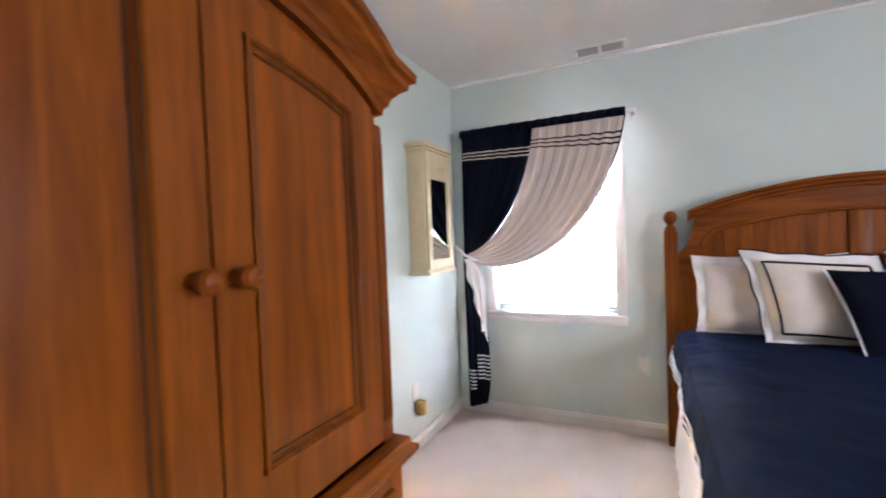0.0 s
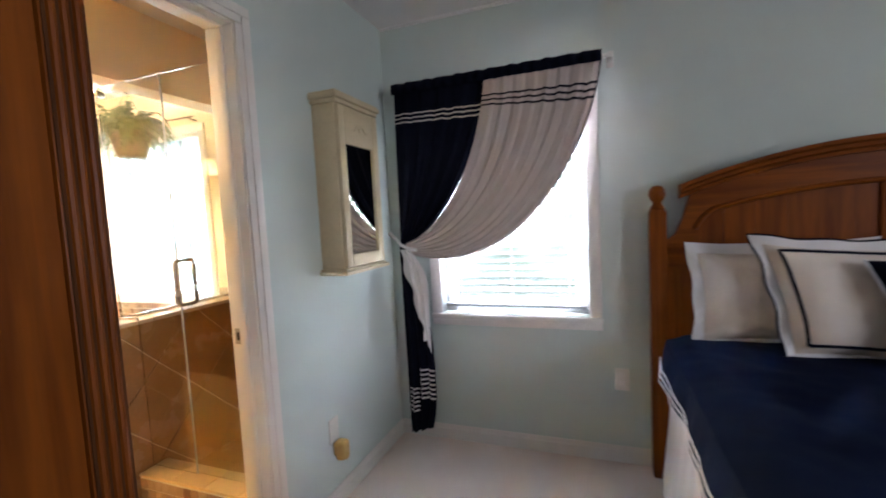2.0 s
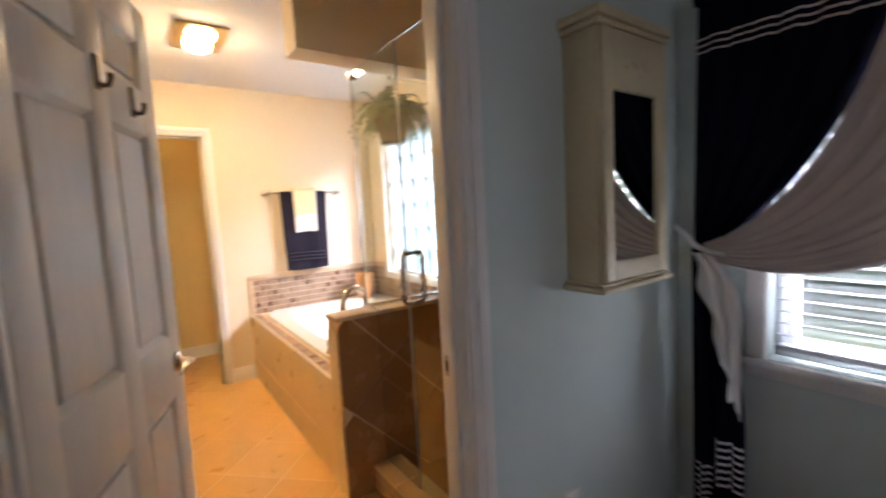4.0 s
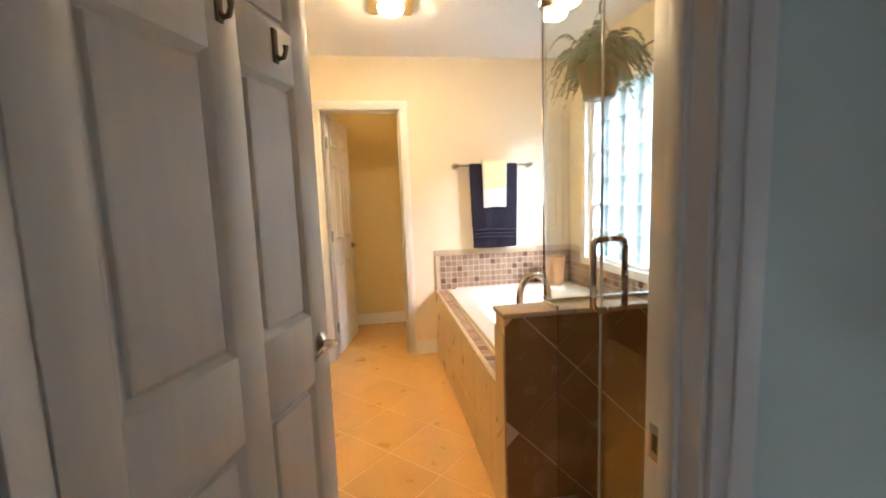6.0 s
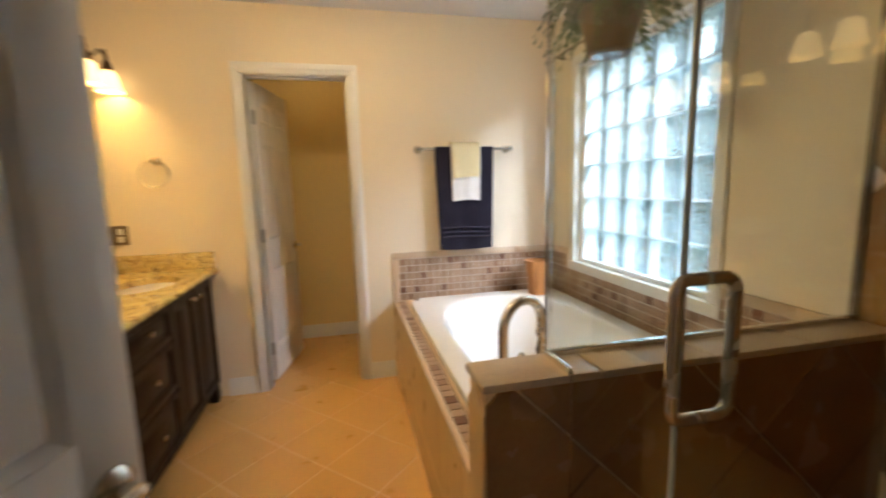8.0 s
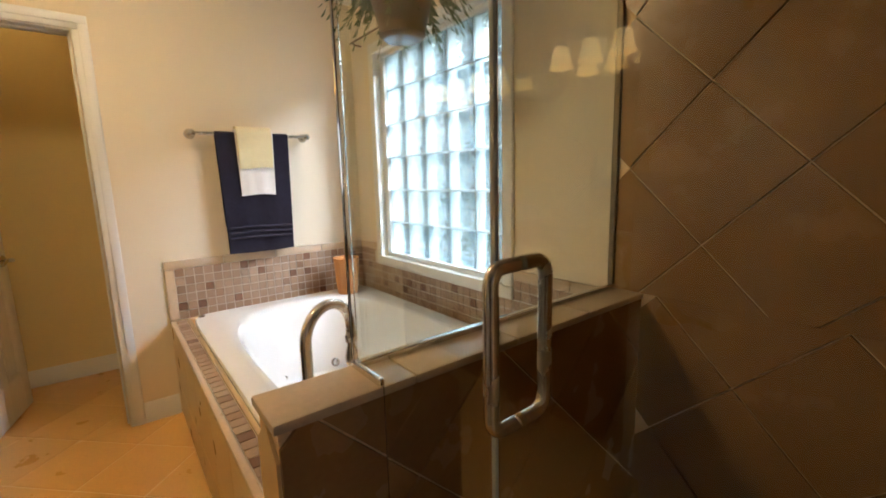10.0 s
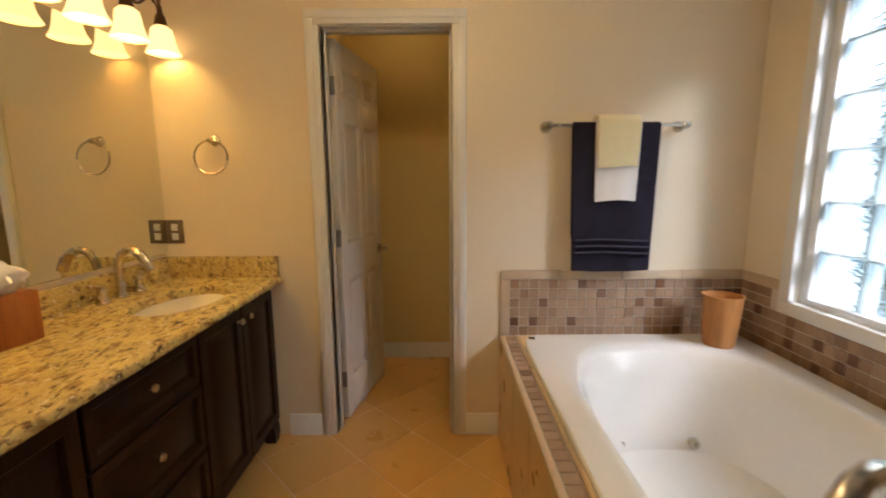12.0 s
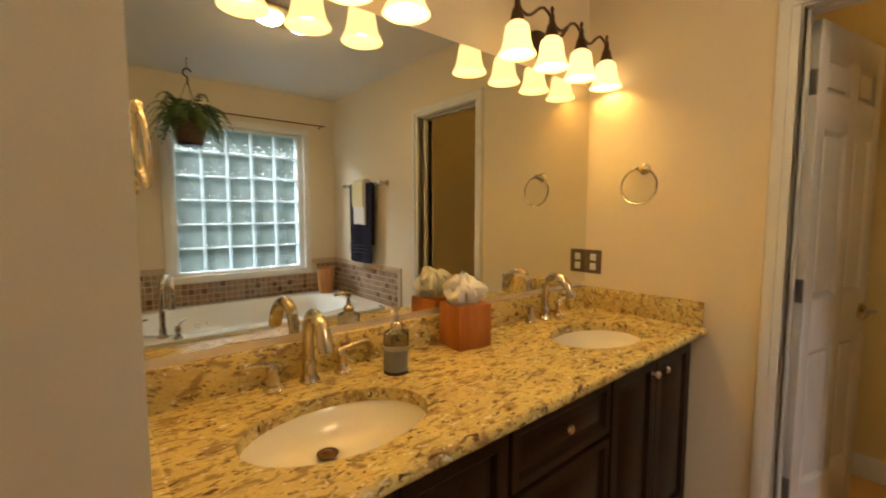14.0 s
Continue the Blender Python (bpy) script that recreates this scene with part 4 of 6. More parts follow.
# knee wall between tub and shower, and the shower
knee = thing("wall_knee", "brown tiled half wall with a stone cap between tub and shower", "half wall", (-2.2, 2.88, 0), **S)
part("core", bm_box((-2.312, 2.276, 0), (-2.196, NORTH_BATH, 0.872)), "grout", knee)
for y0, y1 in ((2.266, 2.56), (2.563, 2.87), (2.873, 3.18), (3.183, 3.498)):
    part("cap_tile", bm_box((-2.322, y0, 0.872), (-2.184, y1, 0.893), 0.005), "stone_trim", knee, "beige stone cap tile")
curb = thing("shower_curb", "low tiled curb under the shower glass", "curb", (-1.73, 2.48, 0), **S)
part("core", bm_box((-2.188, 2.418, 0), (-1.33, 2.548, 0.125)), "grout", curb)
for i in range(4):
    part("cap_tile", bm_box((-2.186 + 0.2125 * i, 2.405, 0.125), (-2.189 + 0.2125 * (i + 1), 2.558, 0.141), 0.004), "tub_tile", curb)
mosaic("trim_curb_front", "mosaic strip on the front of the shower curb", (-2.188, 2.418, 0.012), (1, 0, 0), (0, 0, 1), 0.855, 0.105, ())
pan = thing("floor_shower", "brown tiled shower floor", "floor", (-1.73, 3.0, 0), **S)
part("bed", bm_box((-2.196, 2.548, -0.006), (-1.33, NORTH_BATH, 0.012)), "grout", pan)
sw = thing("wall_shower_tiles", "large brown diagonal tiles on the shower walls", "tile wall", (-1.7, 3.4, 0), **S)
part("bed", bm_join(bm_box((-2.30, NORTH_BATH - 0.006, 0.893), (-2.196, NORTH_BATH, 2.062)), bm_box((-2.196, NORTH_BATH - 0.006, 0), (-1.33, NORTH_BATH, 2.062)), bm_box((-1.336, 2.47, 0), (-1.33, NORTH_BATH - 0.006, H))), "grout", sw)

glass = thing("shower_glass", "frameless clear glass shower screen and door with pull handle", "shower screen", (-1.8, 2.44, 0.141))
def pane(name, a, b):
    p = part(name, bm_box(a, b, 0.0015, 1), "glass", glass)
    p.visible_shadow = False
    return p
GX, GY = -1.868, 2.478
pane("side_panel", (-2.3025, GY + 0.008, 0.901), (-2.2975, 3.49, 2.038))
p = part("fixed_panel", bm_prism([(-2.305, 0.901), (-2.180, 0.901), (-2.180, 0.150), (GX - 0.006, 0.150), (GX - 0.006, 2.038), (-2.305, 2.038)], GY - 0.0025, GY + 0.0025), "glass", glass)
p.visible_shadow = False
pane("door_panel", (GX, GY - 0.0025, 0.155), (-1.345, GY + 0.0025, 2.038))
part("channel", bm_join(bm_box((-2.31, GY + 0.011, 0.893), (-2.29, 3.494, 0.908), 0.002), bm_box((-2.31, GY - 0.007, 0.893), (-2.186, GY + 0.008, 0.908), 0.002)), "chrome", glass, "slim chrome glass channel")
part("wall_channel", bm_box((-2.312, 3.478, 0.908), (-2.288, 3.494, 2.038), 0.002), "plate_bronze", glass, "dark bronze channel at the wall")
part("corner_seal", bm_tube([(-2.3045, GY - 0.0045, 0.908), (-2.3045, GY - 0.0045, 2.0)], 0.0028, 8), "chrome", glass, "thin chrome strip at the glass corner")
part("clamp", bm_join(bm_box((-2.322, GY - 0.013, 2.0), (-2.29, GY + 0.029, 2.04), 0.003)), "chrome", glass, "square chrome corner clamp")
for z in (0.45, 1.70):
    part("hinge", bm_join(bm_box((-1.392, GY - 0.016, z - 0.045), (-1.338, GY + 0.016, z + 0.045), 0.004)), "chrome", glass)
hz0, hz1 = 0.985, 1.19
pts = []
for s in (-1, 1):
    y0 = GY + s * 0.006
    loop = [(GX + 0.037, y0, hz0), (GX + 0.037, y0 + s * 0.024, hz0)]
    for i in range(1, 6):
        a = radians(90 * i / 5)
        loop.append((GX + 0.037, y0 + s * (0.024 + 0.02 * math.sin(a)), hz0 + 0.02 * (1 - math.cos(a))))
    for i in range(0, 6):
        a = radians(90 * i / 5)
        loop.append((GX + 0.037, y0 + s * (0.024 + 0.02 * math.cos(a)), hz1 - 0.02 + 0.02 * math.sin(a)))
    loop.append((GX + 0.037, y0, hz1))
    pts.append(bm_tube(loop, 0.0095, 12))
part("pull_handle", bm_join(*pts), "nickel", glass, "brushed nickel double pull handle")

# towel bar and towels on the far wall
bar = thing("towel_bar", "brushed nickel towel bar with round ends", "towel bar", (-4.25, 2.8, 1.57))
part("rod", bm_tube([(-4.18, 2.50, 1.575), (-4.18, 3.11, 1.575)], 0.009, 14), "nickel", bar)
for y in (2.49, 3.12):
    part("bracket", bm_join(bm_lathe([(0, 0), (0.028, 0), (0.026, 0.008), (0.014, 0.02), (0.013, 0.05), (0.018, 0.058), (0.018, 0.082), (0.012, 0.088), (0, 0.09)], (-4.25, y, 1.575), 18, Matrix.Rotation(radians(90), 4, "Y"))), "nickel", bar)


def hung(y0, y1, front, back, off, wave, seed):
    """A folded towel over the bar."""
    rnd = random.Random(seed)
    ph = [rnd.uniform(0, 6.28) for _ in range(4)]
    R = 0.012 + off
    total = front + back + math.pi * R
    def f(u, v):
        d = v * total
        if d < back:
            x, z = -4.18 - R, 1.575 - (back - d)
        elif d < back + math.pi * R:
            a = (d - back) / R
            x, z = -4.18 - R * math.cos(a), 1.575 + R * math.sin(a)
        else:
            x, z = -4.18 + R, 1.575 - (d - back - math.pi * R)
        low = max(0.0, 1.575 - z)
        y = y0 + u * (y1 - y0) + (u - 0.5) * -0.05 * low
        x += wave * low * (math.sin(7 * u + ph[0]) + 0.5 * math.sin(15 * u + ph[1])) * (1 if x > -4.18 else 0.2)
        z += 0.004 * math.sin(5 * u + ph[2]) * (1 if low > 0.1 else 0)
        return (x, y, z)
    return bm_sheet(f, 28, 60, 0.012)


big = thing("bath_towel", "folded navy blue bath towel hanging over the bar", "towel", (-4.16, 2.79, 1.0))
part("cloth", hung(2.60, 3.0, 0.68, 0.52, 0.003, 0.010, 3), "towel_blue", big)
for z in (0.985, 1.015, 1.045):
    part("woven_band", bm_tube([(-4.158 + 0.006 * (1.575 - z) * (math.sin(7 * u + random.Random(3).uniform(0, 6.28))) + 0.010, 2.625 + 0.35 * u, z + 0.003 * math.sin(5 * u)) for u in [i / 12 for i in range(13)]], 0.0055, 8), "towel_band", big, "paler woven band")
hand = thing("hand_towel", "white hand towel laid over the navy towel", "towel", (-4.15, 2.81, 1.24))
part("cloth", hung(2.700, 2.905, 0.345, 0.2, 0.018, 0.008, 5), "towel_white", hand)
small = thing("washcloth", "pale yellow washcloth laid over the white towel", "towel", (-4.14, 2.82, 1.4))
part("cloth", hung(2.705, 2.895, 0.19, 0.12, 0.033, 0.006, 7), "towel_yellow", small)

# ---- bathroom: vanity ----
VX0, VX1, VF, TOP = -4.25, -2.372, 1.135, 0.858
van = thing("vanity_cabinet", "dark espresso wood double vanity with doors and drawers", "cabinet", (-3.3, 0.9, 0))
part("body", bm_join(bm_box((-4.212, 0.622, 0.10), (VX1 - 0.002, VF, 0.655), 0.003), bm_box((-4.212, VF - 0.02, 0.655), (VX1 - 0.002, VF, 0.8225), 0.002), bm_box((-4.212, 0.625, 0.655), (-4.194, VF - 0.02, 0.8225)), bm_box((-4.19, 0.64, 0.0), (-2.42, VF - 0.06, 0.10))), "espresso", van)
for x in (-4.212, -3.12, -2.46):
    part("foot", bm_rings([[(x, VF - 0.05, 0.0), (x + 0.05, VF - 0.05, 0.0), (x + 0.05, VF + 0.004, 0.0), (x, VF + 0.004, 0.0)], [(x - 0.004, VF - 0.05, 0.05), (x + 0.06, VF - 0.05, 0.05), (x + 0.06, VF + 0.01, 0.05), (x - 0.004, VF + 0.01, 0.05)], [(x, VF - 0.05, 0.10), (x + 0.075, VF - 0.05, 0.10), (x + 0.075, VF + 0.006, 0.10), (x, VF + 0.006, 0.10)]]), "espresso", van)


def front_panel(name, x0, x1, z0, z1, knobs):
    fr = 0.045 if z1 - z0 > 0.3 else 0.03
    y = VF + 0.001
    rings = []
    for inset, d in ((0, 0.0), (0, 0.017), (0.003, 0.020), (fr - 0.003, 0.020), (fr, 0.017), (fr + 0.006, 0.006), (fr + 0.020, 0.006), (fr + 0.034, 0.0145)):
        a, b, c, e = x0 + inset, x1 - inset, z0 + inset, z1 - inset
        rings.append([(a, y + d, c), (b, y + d, c), (b, y + d, e), (a, y + d, e)])
    ob = part(name, bm_rings(rings), "espresso", van, flat=False)
    for kx, kz in knobs:
        part("knob", bm_lathe([(0, 0), (0.006, 0), (0.005, 0.012), (0.010, 0.016), (0.0135, 0.022), (0.011, 0.028), (0, 0.030)], (kx, y + 0.02, kz), 16, Matrix.Rotation(radians(-90), 4, "X")), "nickel", ob, "small brushed nickel knob")


for x0, x1, kx in ((-4.195, -3.882, -3.918), (-3.877, -3.565, -3.840), (-3.075, -2.76, -2.80), (-2.755, -2.43, -2.715)):
    front_panel("door", x0, x1, 0.125, 0.81, [(kx, 0.758)])
for z0, z1 in ((0.635, 0.81), (0.39, 0.625), (0.125, 0.38)):
    front_panel("drawer", -3.555, -3.085, z0, z1, [(-3.300, (z0 + z1) / 2 + 0.02)])

SINKS = ((-2.748, 0.942), (-3.825, 0.950))
top = thing("countertop", "speckled yellow-brown granite vanity countertop with two sink cut-outs", "countertop", (-3.32, 0.9, 0.823))
slabs, xs = [], VX0 + 0.002
K = 64
for sx, sy in sorted(SINKS):
    a, b = sx - 0.25, sx + 0.25
    slabs.append(bm_box((xs, 0.622, 0.823), (a, 1.18, TOP)))
    def edge(z, oval_):
        row = []
        for k in range(K):
            t = 2 * math.pi * k / K
            c, s = math.cos(t), math.sin(t)
            if oval_:
                row.append((sx + 0.218 * c, sy + 0.150 * s, z))
            else:
                f = min((0.25 / abs(c)) if abs(c) > 1e-6 else 9, ((1.18 - sy if s > 0 else sy - 0.622) / abs(s)) if abs(s) > 1e-6 else 9)
                row.append((sx + f * c, sy + f * s, z))
        return row
    slabs.append(bm_rings([edge(TOP, False), edge(TOP, True), edge(0.823, True), edge(0.823, False)], cap_start=False, cap_end=False))
    xs = b
slabs.append(bm_box((xs, 0.622, 0.823), (VX1 - 0.002, 1.18, TOP)))
for piece in slabs:
    part("slab", piece, "granite", top, flat=True)
part("front_edge", bm_tube([(VX0 + 0.003, 1.178, 0.8405), (VX1 - 0.003, 1.178, 0.8405)], 0.0174, 16), "granite", top, "rounded granite front edge")
part("backsplash", bm_join(bm_box((VX0 + 0.002, 0.622, TOP), (VX1 - 0.022, 0.642, 0.962), 0.002), bm_box((VX0 + 0.002, 0.642, TOP), (VX0 + 0.022, 1.18, 0.962), 0.002), bm_box((VX1 - 0.022, 0.642, TOP), (VX1 - 0.002, 1.18, 0.962), 0.002)), "granite", top, "low granite backsplash")
for sx, sy in SINKS:
    bowl = [[(sx + ax * math.cos(2 * math.pi * k / K), sy + ay * math.sin(2 * math.pi * k / K), z) for k in range(K)] for ax, ay, z in
            ((0.240, 0.172, 0.820), (0.220, 0.152, 0.822), (0.212, 0.146, 0.816), (0.200, 0.136, 0.795), (0.165, 0.112, 0.768), (0.125, 0.085, 0.752), (0.07, 0.05, 0.744), (0.024, 0.022, 0.741))]
    sk = thing("sink", "oval cream porcelain undermount sink in granite", "sink", (sx, sy, 0.73), group="vanity sinks")
    part("bowl", bm_rings(bowl, cap_start=False), "porcelain", sk)
    part("drain", bm_lathe([(0, 0), (0.024, 0), (0.026, 0.003), (0.019, 0.005), (0.016, 0.003), (0, 0.008)], (sx + 0.006, sy - 0.062, 0.752), 18), "bronze", sk, "dark metal drain")
    fc = thing("vanity_faucet", "brushed nickel widespread faucet with two lever handles", "faucet", (sx - 0.038, 0.68, TOP), group="vanity faucets")
    x, y = sx - 0.038, 0.680
    part("spout", bm_join(bm_lathe([(0, 0), (0.029, 0), (0.029, 0.005), (0.023, 0.012), (0.018, 0.03), (0.021, 0.05), (0.017, 0.062), (0, 0.064)], (x, y, TOP), 18), bm_tube([bez((x, y, TOP + 0.05), (x, y - 0.03, TOP + 0.235), (x + 0.01, y + 0.10, TOP + 0.235), (x + 0.012, y + 0.135, TOP + 0.115), i / 14) for i in range(15)], [0.016] * 9 + [0.017, 0.018, 0.019, 0.020, 0.0205, 0.020], 14)), "nickel", fc)
    for s in (-1, 1):
        hx_ = x + s * 0.10
        part("handle", bm_join(bm_lathe([(0, 0), (0.026, 0), (0.026, 0.005), (0.019, 0.012), (0.014, 0.04), (0.018, 0.058), (0.012, 0.07), (0, 0.072)], (hx_, y, TOP), 16), bm_tube([(hx_ - s * 0.012, y, TOP + 0.066), (hx_ + s * 0.02, y + 0.004, TOP + 0.074), (hx_ + s * 0.062, y + 0.012, TOP + 0.084), (hx_ + s * 0.078, y + 0.014, TOP + 0.084)], [0.008, 0.008, 0.006, 0.007], 10)), "nickel", fc)

mir = thing("wall_mirror", "large frameless wall mirror above the vanity", "mirror", (-3.32, 0.62, 0.966))
part("silvered_glass", bm_prism([(VX0 + 0.004, 0.6205), (VX1 - 0.006, 0.6205), (VX1 - 0.006, 0.624), (VX0 + 0.004, 0.637)], 0.985, 1.93, "z"), "mirror", mir, "mirror that stands off the wall a little at one end", flat=True)


def vanity_light(xc, step):
    v = thing("vanity_light", "oil-rubbed bronze wall light with four lit glass bell shades", "wall lamp", (xc, 0.62, 2.05), group="vanity lights")
    part("wall_plate", bm_lathe([(0, 0), (0.058, 0), (0.058, 0.008), (0.042, 0.018), (0.02, 0.026), (0, 0.028)], (xc, 0.622, 2.04), 24, Matrix.Rotation(radians(-90), 4, "X") @ Matrix.Diagonal((1.5, 1.0, 1, 1))), "bronze", v)
    xs_ = [xc + step * (i - 1.5) for i in range(4)]
    pts = []
    for a, b in zip(xs_, xs_[1:]):
        for i in range(8):
            t = i / 8
            pts.append((a + (b - a) * t, 0.757, 2.075 + 0.028 * math.sin(2 * math.pi * t)))
    pts.append((xs_[-1], 0.757, 2.075))
    part("cross_arm", bm_tube(pts, 0.0055, 8), "bronze", v, "scrolled bronze arm")
    part("bracket", bm_tube([(xc, 0.64, 2.04), (xc, 0.70, 2.03), (xc, 0.735, 2.05), (xc, 0.757, 2.075)], 0.008, 8), "bronze", v)
    for x in xs_:
        y = 0.757
        part("shade_holder", bm_lathe([(0, 0.125), (0.005, 0.122), (0.008, 0.112), (0.005, 0.10), (0.010, 0.09), (0.012, 0.06), (0.019, 0.05), (0.024, 0.025), (0.030, 0.0), (0, 0.0)], (x, y, 2.0), 16), "bronze", v)
        prof = [(0.026, 2.010), (0.030, 2.004), (0.041, 1.995), (0.046, 1.972), (0.049, 1.945), (0.056, 1.918), (0.070, 1.893), (0.067, 1.892), (0.053, 1.918), (0.046, 1.945), (0.043, 1.972), (0.038, 1.993), (0.026, 2.0)]
        sh = part("shade", bm_rings([[(x + r * math.cos(2 * math.pi * k / 24), y + r * math.sin(2 * math.pi * k / 24), z) for k in range(24)] for r, z in prof], cap_start=False, cap_end=False), "shade", v, "lit frosted glass bell shade")
        part("bulb", bm_lathe([(0, -0.03), (0.018, -0.024), (0.026, -0.004), (0.02, 0.018), (0.012, 0.035), (0, 0.037)], (x, y, 1.945), 14), "bulb", sh, "lit bulb")


vanity_light(-3.865, 0.206)
vanity_light(-2.79, 0.185)
cl = thing("ceiling_light", "brass-plated square ceiling light with two lit round glass lenses", "ceiling lamp", (-3.26, 1.975, 2.44))
part("plate", bm_box((-3.46, 1.845, 2.425), (-3.05, 2.105, 2.44), 0.006), "brass", cl)
for x in (-3.345, -3.165):
    g = part("lens", bm_lathe([(0, -0.045), (0.04, -0.042), (0.066, -0.028), (0.074, -0.008), (0.074, 0.0), (0, 0.0)], (x, 1.975, 2.425), 24), "lens", cl, "lit round glass lens")

for place, turn, nm in (((-4.25, 0.915, 1.52), 0, "towel_ring"), ((-2.372, 0.76, 1.53), 180, "towel_ring")):
    tr = thing(nm, "brushed nickel towel ring hanging on the wall", "towel ring", place, group="towel rings", turn=turn)
    part("bracket", bm_lathe([(0, 0), (0.026, 0), (0.024, 0.007), (0.012, 0.016), (0.011, 0.035), (0.015, 0.045), (0.011, 0.056), (0, 0.058)], (0, 0, 0), 18, Matrix.Rotation(radians(90), 4, "Y")), "nickel", tr, local=True)
    part("ring", bm_tube([(0.046 + 0.006 * (1 - math.cos(2 * math.pi * i / 40)), 0.078 * math.sin(2 * math.pi * i / 40), -0.078 + 0.078 * math.cos(2 * math.pi * i / 40)) for i in range(41)], 0.0048, 10), "nickel", tr, local=True)

plate = thing("wall_outlet", "bronze double outlet plate with white sockets", "outlet", (-4.25, 0.68, 1.08))
part("plate", bm_box((-4.25, 0.638, 1.028), (-4.244, 0.722, 1.144), 0.0025), "plate_bronze", plate)
for z in (1.062, 1.108):
    part("socket", bm_join(bm_box((-4.245, 0.664, z - 0.017), (-4.2425, 0.696, z + 0.017), 0.001)), "plastic_white", plate)

tb = thing("tissue_box", "square cherry wood tissue box cover", "tissue box", (-3.345, 0.714, TOP), turn=-8)
part("cover", bm_join(bm_box((-0.069, -0.064, 0), (0.069, 0.064, 0.152), 0.004)), "tissue_wood", tb, local=True)
part("opening", bm_lathe([(0, 0), (0.035, 0), (0.035, 0.001), (0, 0.001)], (0, 0, 0.1495), 20), "dark_plastic", tb, local=True)
def puff(u, v):
    a = 2 * math.pi * u
    r = 0.022 + 0.052 * math.sin(math.pi * min(0.08 + v * 0.92, 1.0)) ** 0.7
    k = 1 + 0.42 * noise.noise(Vector((2.2 * math.cos(a), 2.2 * math.sin(a), 2.5 * v))) + 0.22 * noise.noise(Vector((5 * math.cos(a), 5 * math.sin(a), 6 * v)))
    return (r * k * math.cos(a) + 0.012 * v, r * k * 0.8 * math.sin(a), 0.148 + 0.10 * v + 0.03 * v * noise.noise(Vector((3 * math.cos(a), 3 * math.sin(a), 7.0))))
ts = thing("tissue", "crumpled white tissue standing out of the box", "tissue", (-3.345, 0.714, TOP), turn=-8)
part("paper", bm_rings([[puff(i / 40, j / 14) for i in range(40)] for j in range(15)]), "cotton_white", ts, local=True)

sd = thing("soap_dispenser", "grey glass soap dispenser with a metal pump, half full", "soap dispenser", (-3.010, 0.775, TOP))
x, y = -3.010, 0.775
part("bottle", bm_lathe([(0, 0), (0.032, 0), (0.034, 0.006), (0.036, 0.11), (0.034, 0.118), (0.017, 0.126), (0.016, 0.128), (0, 0.128)], (x, y, TOP), 28), "smoke_glass", sd)
part("liquid", bm_lathe([(0, 0.006), (0.030, 0.006), (0.033, 0.068), (0, 0.068)], (x, y, TOP), 24), "soap", sd, "pale liquid soap")
part("base_ring", bm_lathe([(0, -0.0), (0.0345, -0.0), (0.0355, 0.008), (0, 0.008)], (x, y, TOP), 24), "dark_plastic", sd)
part("pump", bm_join(bm_lathe([(0, 0.126), (0.017, 0.126), (0.017, 0.14), (0.008, 0.148), (0.006, 0.175), (0.011, 0.178), (0.011, 0.19), (0, 0.192)], (x, y, TOP), 16), bm_tube([(x, y, TOP + 0.185), (x + 0.02, y + 0.015, TOP + 0.187), (x + 0.035, y + 0.027, TOP + 0.18)], 0.005, 8)), "nickel", sd)

# rod and hanging fern by the window
rod = thing("curtain_rod", "thin dark metal curtain rod above the glass-block window", "curtain rod", (-3.5, 3.45, 2.16))
part("rod", bm_tube([(-4.14, 3.44, 2.165), (-2.82, 3.44, 2.165)], 0.006, 8), "bronze", rod)
for xx in (-4.10, -2.86):
    part("bracket", bm_tube([(xx, 3.5, 2.15), (xx, 3.46, 2.15), (xx, 3.44, 2.158)], 0.006, 8), "bronze", rod)
PX, PY, PZ = -2.925, 3.045, 1.825
fern = thing("hanging_fern", "green fern in a brown hanging pot", "plant", (PX, PY, PZ))
part("pot", bm_rings([[(PX + r * math.cos(2 * math.pi * k / 32), PY + r * math.sin(2 * math.pi * k / 32), z) for k in range(32)] for r, z in ((0.075, PZ), (0.082, PZ + 0.004), (0.118, PZ + 0.145), (0.124, PZ + 0.148), (0.124, PZ + 0.165), (0.114, PZ + 0.165), (0.108, PZ + 0.13))]), "pot_brown", fern)
part("saucer", bm_lathe([(0, 0), (0.07, 0), (0.088, 0.016), (0.084, 0.017), (0, 0.006)], (PX, PY, PZ - 0.012), 28), "smoke_glass", fern, "clear plastic saucer")
hang = []
for k in range(3):
    a = 2 * math.pi * k / 3 + 0.4
    hang.append(bm_tube([(PX + 0.12 * math.cos(a), PY + 0.12 * math.sin(a), PZ + 0.16), (PX + 0.01 * math.cos(a), PY + 0.01 * math.sin(a), PZ + 0.43)], 0.002, 6))
part("hanger_wire", bm_join(*hang), "bronze", fern)
part("hook", bm_tube([(PX, PY, PZ + 0.42), (PX, PY, PZ + 0.47)] + [(PX + 0.026 * math.cos(radians(a)) - 0.0, PY, PZ + 0.505 + 0.03 * math.sin(radians(a))) for a in range(-90, 190, 28)], 0.006, 8), "dark_plastic", fern, "black swivel hook")
part("ceiling_hook", bm_tube([(PX, PY, PZ + 0.53), (PX, PY, H)], 0.003, 6), "bronze", fern)
rnd = random.Random(11)
fronds = bmesh.new()
